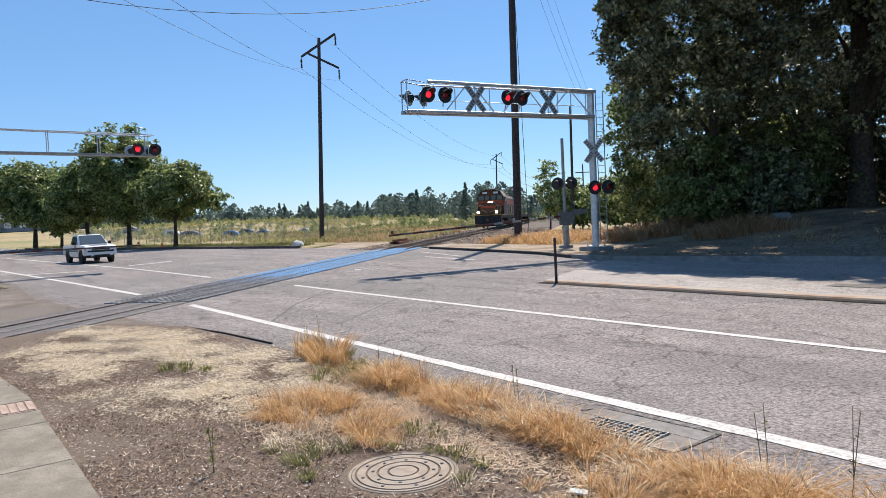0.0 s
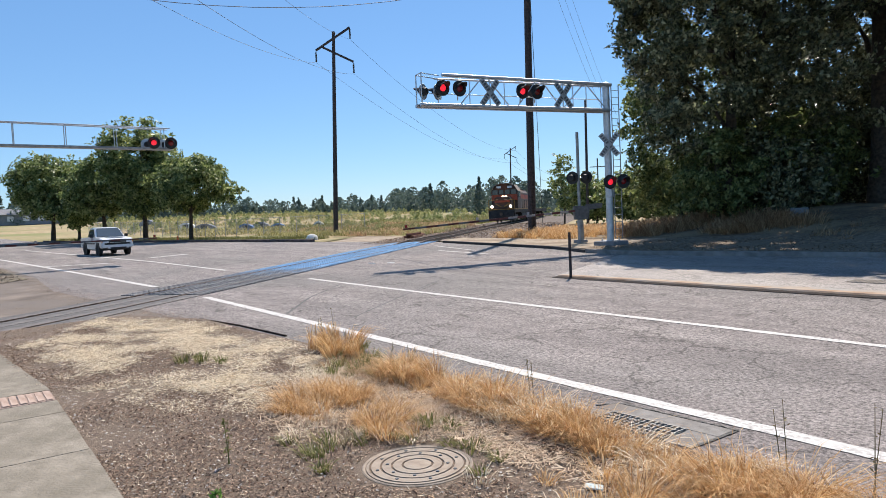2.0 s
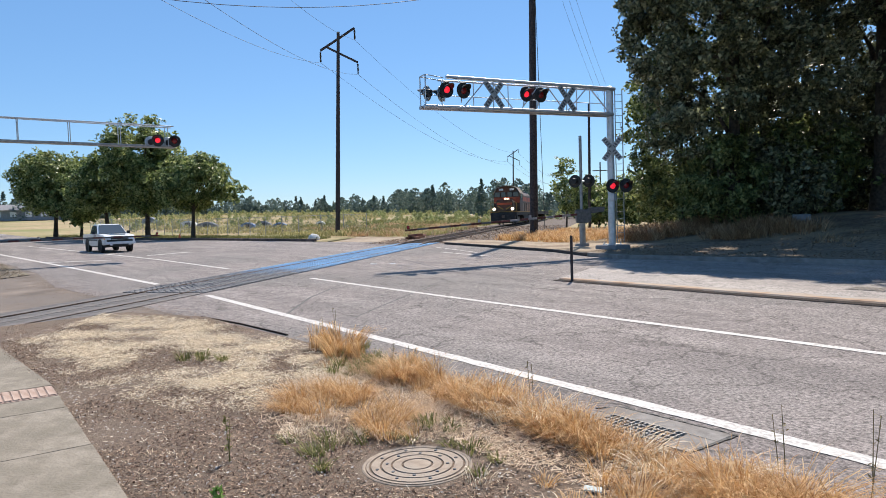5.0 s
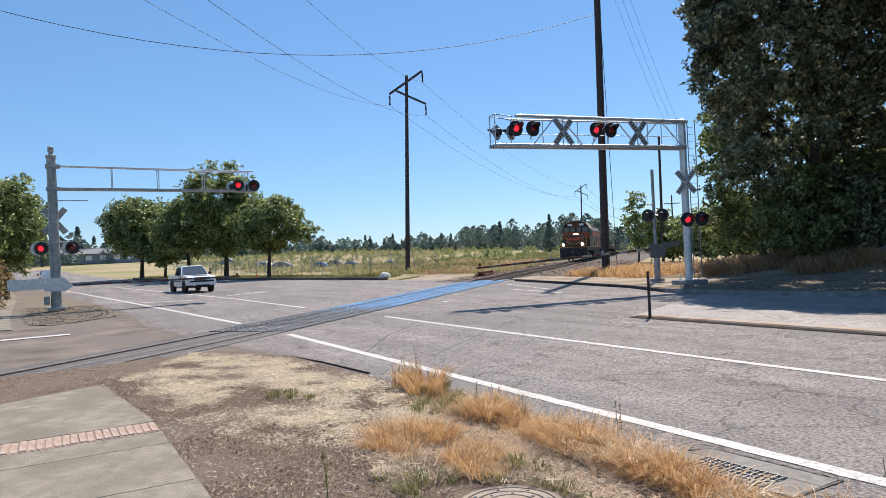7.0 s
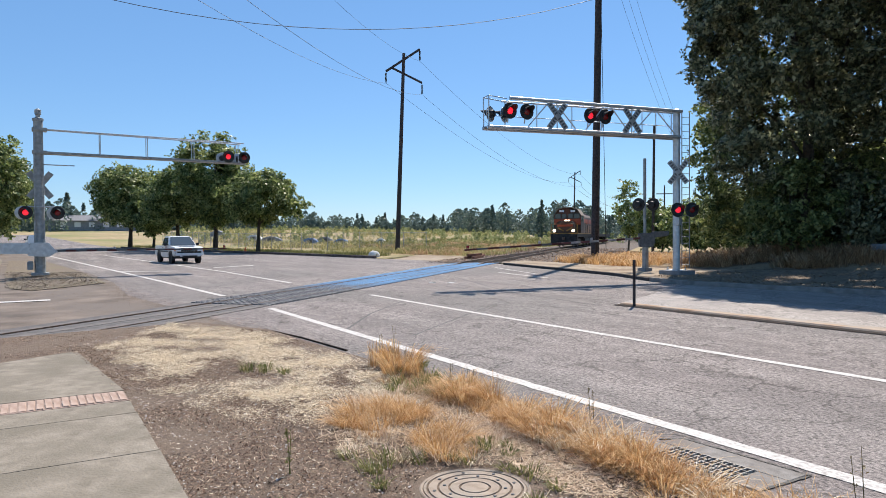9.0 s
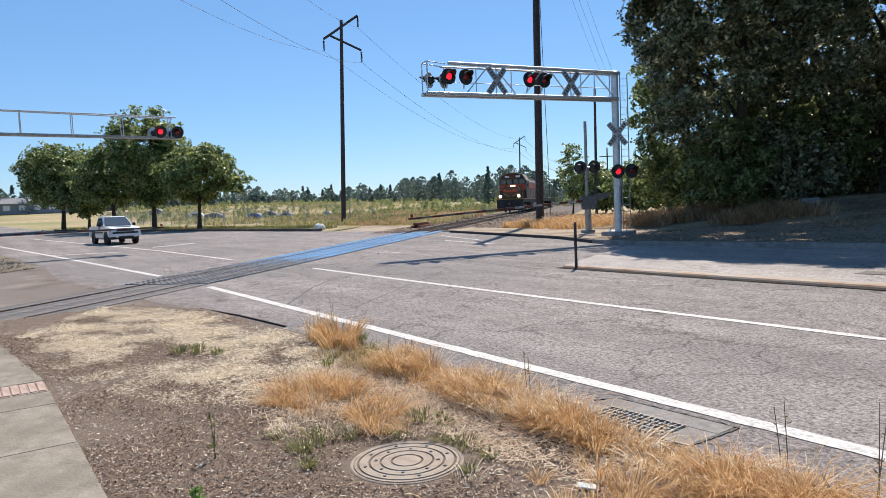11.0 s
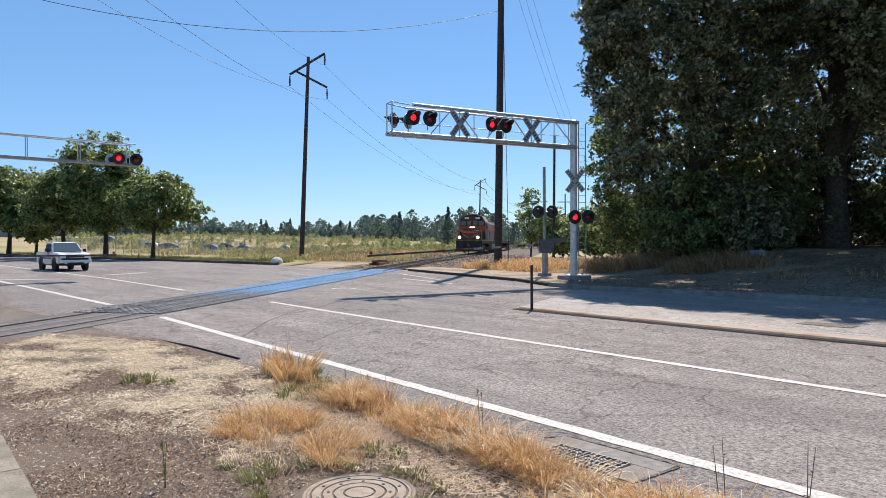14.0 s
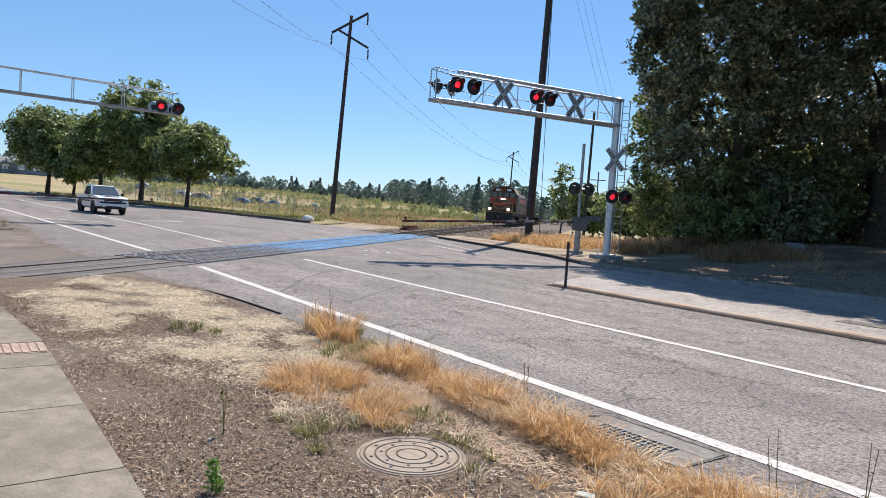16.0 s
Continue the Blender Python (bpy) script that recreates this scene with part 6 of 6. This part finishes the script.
part("crack", ck, BLACK, dr, "dark ragged crack round the patch")
d2 = thing("storm_drain", at(-6.0, 16.0, 3), "dark drain grate beyond the island", "storm drain")
# flat plate coloured dark for the shade between the grate bars
part("cover", Shape().box((0, 0, 0.004), (1.1, 0.6, 0.02)), mat("drain_shadow", (0.10, 0.09, 0.083), (0.17, 0.155, 0.143), 9, 0.9, bump=0.3), d2)
for k in range(12):
    part("bar", Shape().box((-0.5 + 0.091 * k, 0, 0.012), (0.03, 0.56, 0.012)), IRON, d2)


def lying(name, xy, length, width, material, seed, label, up=0.04, lift=0.25, thick=0.3):
    """Straws and chips that lie about on the ground, each a little tilted."""
    rng = np.random.default_rng(seed)
    n = len(xy)
    l = length * rng.uniform(0.4, 1.3, n)
    w = width * rng.uniform(0.5, 1.4, n)
    a = rng.uniform(0, 6.28, n)
    e = rng.normal(size=n) * lift
    c = np.column_stack([xy, np.array([zg(px, py) for px, py in xy]) + up + np.abs(rng.normal(size=n)) * 0.006])
    d = np.column_stack([np.cos(a) * np.cos(e), np.sin(a) * np.cos(e), np.abs(np.sin(e))])
    s_ = np.column_stack([-np.sin(a), np.cos(a), rng.normal(size=n) * 0.3])
    d, s_ = d * l[:, None] / 2, s_ * w[:, None] / 2
    lifted = c + np.column_stack([np.zeros(n), np.zeros(n), np.abs(d[:, 2])])
    v = np.stack([lifted - d - s_, lifted - d + s_, lifted + d + s_ * 0.6, lifted + d - s_ * 0.6], 1).reshape(-1, 3)
    return tagged(raw_np(name, v, np.arange(4 * n).reshape(-1, 4), material), label, "litter", "", "stuff")


DULLSTRAW = leafy("dull_straw", (0.38, 0.265, 0.18), (0.60, 0.45, 0.315), (0.82, 0.68, 0.51), 0.15, 0.8)
VERGE = [(2, 4.35), (-8, 4.3), (-13.2, 3.9), (-14.8, 2.9), (-13.2, 0.2), (-12.3, 0.5), (-8.1, 0.86), (2, 0.84)]
STRAWS = [(-15.2, 2.5), (-12.9, 3.85), (-9.6, 4.1), (-7.4, 4.0), (-6.4, 3.6), (-5.8, 2.9), (-6.6, 2.3), (-8.2, 2.0), (-9.4, 1.5), (-11.6, 1.0), (-12.6, 0.9)]
CHIP = leafy("bark_chip", (0.055, 0.032, 0.022), (0.185, 0.112, 0.075), (0.48, 0.35, 0.25), 0.0, 0.9)
STONE = leafy("pebble", (0.20, 0.18, 0.16), (0.36, 0.33, 0.30), (0.55, 0.52, 0.48), 0.0, 0.9)
lying("bark_chips", scatter(VERGE, 85000, 71, 0.7, 0.9, -0.12), 0.025, 0.009, CHIP, 71, "brown bark chips over the bare verge", 0.036, 0.35)
lying("bark_chips", scatter([(-13.2, 0.4), (-15.0, 2.6), (-15.0, 0.5), (-14.4, -2.6), (-11.4, -1.6), (-12.5, 0.5)], 2500, 94, 0.5, 1.2, 0.0), 0.03, 0.012, CHIP, 94, "brown bark chips strewn past the sidewalk", 0.036, 0.3)
lying("pebbles", scatter(VERGE, 7000, 72), 0.018, 0.017, STONE, 72, "small pale stones on the bare verge", 0.038)
lying("straw", scatter(STRAWS, 20000, 73, 0.85, 1.15, 0.14) + np.random.default_rng(73).normal(size=(20000, 2)) * np.array([0.16, 0.07]), 0.06, 0.0068, STRAW, 73, "pale cut straw lying on the verge", 0.042, 0.15)
lying("straw", scatter(STRAWS, 34000, 76, 0.85, 2.2, 0.12) + np.random.default_rng(76).normal(size=(34000, 2)) * np.array([0.16, 0.07]), 0.065, 0.0062, STRAW, 76, "loose heaps of pale straw on the verge", 0.052, 0.22)
lying("straw", scatter([(-13.6, 2.6), (-5.6, 3.2), (-5.2, 2.2), (-8.5, 1.1), (-12.6, 0.8)], 9000, 79, 0.7, 1.6, 0.16), 0.045, 0.005, STRAW, 79, "thin scattered straw over the dirt", 0.042, 0.2)
lying("straw", scatter([(-8, 4.2), (0.5, 4.2), (0.5, 1.6), (-3.2, 2.0), (-3.2, 3.2), (-6.4, 3.3)], 32000, 74, 0.5, 1.1, -0.1), 0.085, 0.007, DULLSTRAW, 74, "flattened pale straw among the grass", 0.042, 0.18)
lying("straw", scatter(VERGE, 9000, 77), 0.034, 0.005, STRAW, 77, "stray straws over the bare verge", 0.042, 0.3)
lying("leaf_litter", scatter([(-19.5, 22), (-16.4, 20.9), (-7.5, 22.7), (-1, 23.4), (-1, 32), (-14, 31), (-20, 29)], 11000, 97, 0.4, 0.6, -0.1), 0.07, 0.035, leafy("fallen_leaf", (0.08, 0.055, 0.035), (0.18, 0.13, 0.085), (0.40, 0.30, 0.2), 0.1, 0.9), 97, "fallen dry leaves and twigs on the bank", 0.10, 0.3)
lying("ballast_stones", BALLAST_AT, 0.09, 0.08, CHIP, 92, "loose brown ballast stones along the track", 0.03, 0.4)
lying("pebbles", scatter([(-28.1, -0.1), (-30.4, 2.3), (-40, 2.0), (-42, -1.1), (-29.6, -0.7)], 7000, 75) + np.random.default_rng(7).normal(size=(7000, 2)) * 0.16, 0.05, 0.04, leafy("gravel_stone", (0.10, 0.08, 0.06), (0.20, 0.165, 0.13), (0.34, 0.29, 0.23), 0.0, 0.9), 75, "loose gravel round the signal footing", 0.03)


EDGE = [(-6.7, 4.42), (-5.2, 4.46), (-4.3, 4.25), (-3.4, 4.16), (-2.4, 4.14), (-1, 4.2), (1.5, 4.2), (1.5, 3.72), (-1.0, 3.75), (-2.4, 3.8), (-3.6, 3.86), (-5.0, 3.84), (-6.4, 3.9)]
lying("golden_thatch", scatter(EDGE, 5500, 95, 0.4, 1.2, -0.1) + np.random.default_rng(95).normal(size=(5500, 2)) * 0.06, 0.17, 0.006, GOLD, 95, "matted golden straw lying under the grass tufts", 0.05, 0.4)
lying("golden_thatch", scatter([(-6.9, 3.9), (-6.9, 2.9), (-6.0, 2.3), (-4.7, 2.3), (-4.2, 3.3), (-4.4, 3.9)], 6000, 96, 0.4, 1.2, -0.1) + np.random.default_rng(96).normal(size=(6000, 2)) * 0.08, 0.11, 0.006, DULLSTRAW, 96, "matted dull straw between the grass tufts", 0.05, 0.35)
tussocks("golden_grass", scatter(EDGE, 170, 81, 0.45, 1.5, -0.15), 100, 0.19, 0.0027, GOLD, 81, "matted drooping golden dry grass at the road edge", 0.13, 1.8)
tussocks("golden_grass", scatter(EDGE, 46, 87, 0.6, 1.6, 0.05), 90, 0.27, 0.0027, GOLD, 87, "taller tufts of golden dry grass at the road edge", 0.1, 1.2)
tussocks("straw_grass", scatter(EDGE, 30, 89, 0.5, 1.4, 0.0), 70, 0.2, 0.0027, STRAW, 89, "bleached tufts among the golden grass", 0.11, 1.5)
tussocks("dry_grass", scatter([(-7.7, 4.4), (-6.4, 4.42), (-6.3, 3.8), (-7.5, 3.7)], 16, 90), 50, 0.13, 0.003, DRYBRUSH, 90, "low brown dead grass among the weeds", 0.12, 1.2)
tussocks("green_grass", scatter([(-7.5, 4.3), (-6.5, 4.4), (-6.3, 3.9), (-7.3, 3.7)], 9, 91), 50, 0.15, 0.004, GREENGRASS, 91, "dull green weeds between the grass tufts", 0.1, 0.9)
tussocks("golden_grass", scatter([(-8.8, 4.45), (-8.0, 4.45), (-7.4, 4.3), (-7.7, 4.0), (-8.6, 4.1)], 14, 88), 90, 0.36, 0.0038, GOLD, 88, "upright tuft of tall golden grass by the kerb", 0.12, 0.45)
tussocks("golden_grass", scatter([(-6.0, 2.5), (-6.7, 3.3), (-5.2, 3.5), (-4.3, 3.3), (-4.5, 2.9), (-4.9, 2.4)], 48, 82, 0.5, 1.6, 0.0), 90, 0.15, 0.0027, GOLD, 82, "short golden dry grass beside the manhole", 0.12, 1.4)
tussocks("golden_grass", scatter([(-3.3, 3.5), (-2, 3.7), (1.5, 3.7), (1.5, 1.6), (-1.5, 1.8), (-2.9, 2.1)], 70, 83, 0.6, 1.3, 0.0), 80, 0.13, 0.0027, GOLD, 83, "short golden dry grass on the verge", 0.12, 1.5)
tussocks("straw_grass", scatter([(-8.2, 3.9), (-6.6, 3.6), (-3.4, 3.5), (1.0, 3.8), (1.0, 2.0), (-3.0, 2.0), (-5.0, 2.2), (-6.0, 2.6)], 44, 86, 0.4, 1.0, -0.2), 45, 0.085, 0.003, STRAW, 86, "sparse pale bleached grass on the verge", 0.12, 1.2)
tussocks("green_grass", scatter([(-5.3, 2.2), (-4.4, 3.3), (-3.4, 3.25), (-3.2, 3.0), (-4.4, 1.9)], 15, 84, 0.5, 2.0, 0.0), 45, 0.09, 0.0036, GREENGRASS, 84, "low olive grass round the manhole", 0.09, 0.9)
for x_, y_, r_, n_ in ((-6.75, 3.62, 0.14, 3), (-9.2, 2.65, 0.2, 4), (-7.4, 4.05, 0.16, 4), (-4.35, 3.3, 0.14, 3), (-8.1, 4.3, 0.2, 5)):
    rng_ = np.random.default_rng(int(1000 * r_ + n_))
    tussocks("weed_tuft", np.array([x_, y_]) + rng_.normal(size=(n_, 2)) * r_, 55, 0.12, 0.0045, GREENGRASS, n_, "low green weed tuft on the verge", 0.08, 0.9)


def stalk(x, y, h, seed, mat_, leafiness, label):
    """A thin upright weed with short side shoots."""
    rng = np.random.default_rng(seed)
    ob = thing("weed", pose(x, y, 0.03), label, "weed", "tall weeds")
    for j in range(2 if leafiness < 3 else 4):
        tipx, tipy = rng.normal(size=2) * 0.06 * h
        bx, by = rng.normal(size=2) * 0.03
        hh = h * rng.uniform(0.75, 1.0)
        part("stem", Shape().tube((bx, by, -0.02), (bx + tipx, by + tipy, hh), 0.0045, 0.002, 5), mat_, ob)
        n = int(26 * leafiness)
        t = rng.uniform(0.25, 1, n)
        c = np.column_stack([bx + tipx * t, by + tipy * t, hh * t]) + rng.normal(size=(n, 3)) * np.array([0.018, 0.018, 0.01]) * (1.4 - t)[:, None] * leafiness ** 0.5
        v, q = leaf_quads(rng, c, 0.012 + 0.006 * leafiness, 0.35)
        raw_np("leaves", v, q, mat_, ob)


FRESH = leafy("fresh_leaf", (0.08, 0.17, 0.03), (0.14, 0.26, 0.05), (0.22, 0.34, 0.09), 0.45, 0.5)
DRYWEED = leafy("dry_weed", (0.13, 0.10, 0.05), (0.24, 0.19, 0.10), (0.38, 0.32, 0.18), 0.2, 0.8)
for x_, y_, h_, sd in ((-8.75, 4.55, 0.75, 1), (-9.0, 4.5, 0.5, 2), (-8.3, 4.5, 0.45, 3), (-4.58, 4.5, 0.5, 4), (-2.12, 4.55, 0.62, 5), (-1.42, 4.42, 0.72, 6), (-6.9, 4.4, 0.4, 7), (-6.6, 4.5, 0.35, 8)):
    stalk(x_, y_, h_ * 0.85, sd, DRYWEED, 0.55, "tall thin dry weed stalk at the road edge")
stalk(-3.88, 1.24, 0.22, 9, FRESH, 2.2, "leafy bright green weed beside the sidewalk")
stalk(-4.85, 1.65, 0.42, 10, GREENGRASS, 0.9, "thin green weed on the bare verge")
scrap = part("litter", Shape().box((0, 0, 0.01), (0.115, 0.06, 0.012)), mat("pale_wrapper", (0.34, 0.45, 0.47), (0.55, 0.6, 0.6), 20, 0.5, bump=0.3), bevel=0.003)
scrap.matrix_basis = pose(-2.71, 3.32, 0.05, 8, 5, 40)
tagged(scrap, "crumpled pale wrapper lying in the grass", "litter")

# sealed cracks and small marks in the road
SEAL = mat("crack_sealant", (0.07, 0.066, 0.064), (0.13, 0.122, 0.118), 9, 0.8, bump=0.2)
for pts in ([(-17.1, 9.0), (-14.9, 7.0), (-12.6, 5.4)], [(-15.5, 11.4), (-13.2, 8.6), (-11.1, 6.1)], [(-19.6, 12.3), (-17.4, 9.9), (-15.9, 8.0)], [(-24.0, 10.6), (-21.5, 12.9), (-17.5, 12.9)], [(-13.2, 12.9), (-17.5, 13.3), (-24.5, 15.6)]):
    w_ = 0.035
    sheet("crack", [(x, y - w_) for x, y in pts], [(x, y + w_) for x, y in pts], SEAL, 0.004, 1.0, label="thin dark sealed crack in the asphalt", category="crack", across=1)
for x_, y_ in ((-22.9, 13.4), (-22.3, 13.9)):
    mk = part("road_stud", Shape().box((0, 0, 0.01), (0.28, 0.12, 0.02)), WHITE, bevel=0.006)
    mk.matrix_basis = at(x_, y_, 20, 0.0)
    tagged(mk, "small white road stud on the asphalt", "road stud", "road studs")
line("lane_line", [(-26.5, 19.2), (-22.0, 18.6)], 0.13, "short worn white line near the bend")
line("lane_line", [(-30.2, 21.6), (-24.5, 19.9)], 0.12, "short worn white line near the bend")

# parked car down the road and a pale block under the oak
car2 = copy_thing(pk, at(-102, 0.2, 184))
tagged(car2, "distant white pickup truck parked down the road", "truck")
blk = part("concrete_block", Shape().box((0, 0, 0.14), (0.75, 0.4, 0.28)), FOOTING, bevel=0.03)
blk.matrix_basis = at(-15.2, 31.3, 25, 0.09)
tagged(blk, "grey concrete block on the shaded bank", "block")

# shrub by the near sidewalk, stones on the apron, truck underside
tree(-43.6, -3.5, 2.9, 1.6, 0, 0.1, 35, leafy("rusty_leaf", (0.10, 0.055, 0.03), (0.27, 0.18, 0.075), (0.44, 0.38, 0.16), 0.4, 0.4), 90, 90, 0.085, "rusty green shrub beside the sidewalk", 0.06, 0.26, forks=5)
rs_ = np.random.default_rng(93)
SEAM = np.array([(x_, np.interp(-x_, [13.4, 17.5, 24.0, 31.0], [3.8, 3.4, 2.6, 2.8])) for x_ in rs_.uniform(-31, -13.4, 7000)]) + rs_.normal(size=(7000, 2)) * np.array([0.0, 0.3])
lying("grit", SEAM, 0.016, 0.013, CHIP, 93, "brown grit along the worn road edge", 0.001, 0.2)
lying("grit", scatter([(-13.5, 3.5), (-17, 3.2), (-24, 2.2), (-27, 1.0), (-24, -3), (-13.5, -3), (-11.5, -1.5), (-13.2, 0.4)], 1800, 78), 0.016, 0.013, CHIP, 78, "loose grit scattered over the apron", 0.0, 0.3)
part("underside", Shape().box((0, 0, 0.58), (4.7, 1.62, 0.5)), BLACK, pk)
part("valance", Shape().box((2.6, 0, 0.74), (0.1, 1.5, 0.1)), BLACK, pk)

# undergrowth that closes the foot of the wood
for k, (x_, y_) in enumerate(((-24.5, 45.0), (-20.5, 48.0), (-16.5, 49.5), (-12.0, 50.5), (-7.0, 50.5), (-2.0, 49.0), (-18.5, 39.5), (-10.0, 44.0))):
    tree(x_, y_, 3.6 + 0.5 * (k % 3), 2.9, 0, -0.2, 100 + k, LEAF_OAK, 90, 110, 0.12, "low dark undergrowth shrub in the wood", 0.07, 0.55, name="shrub", group="undergrowth of the wood", forks=4)
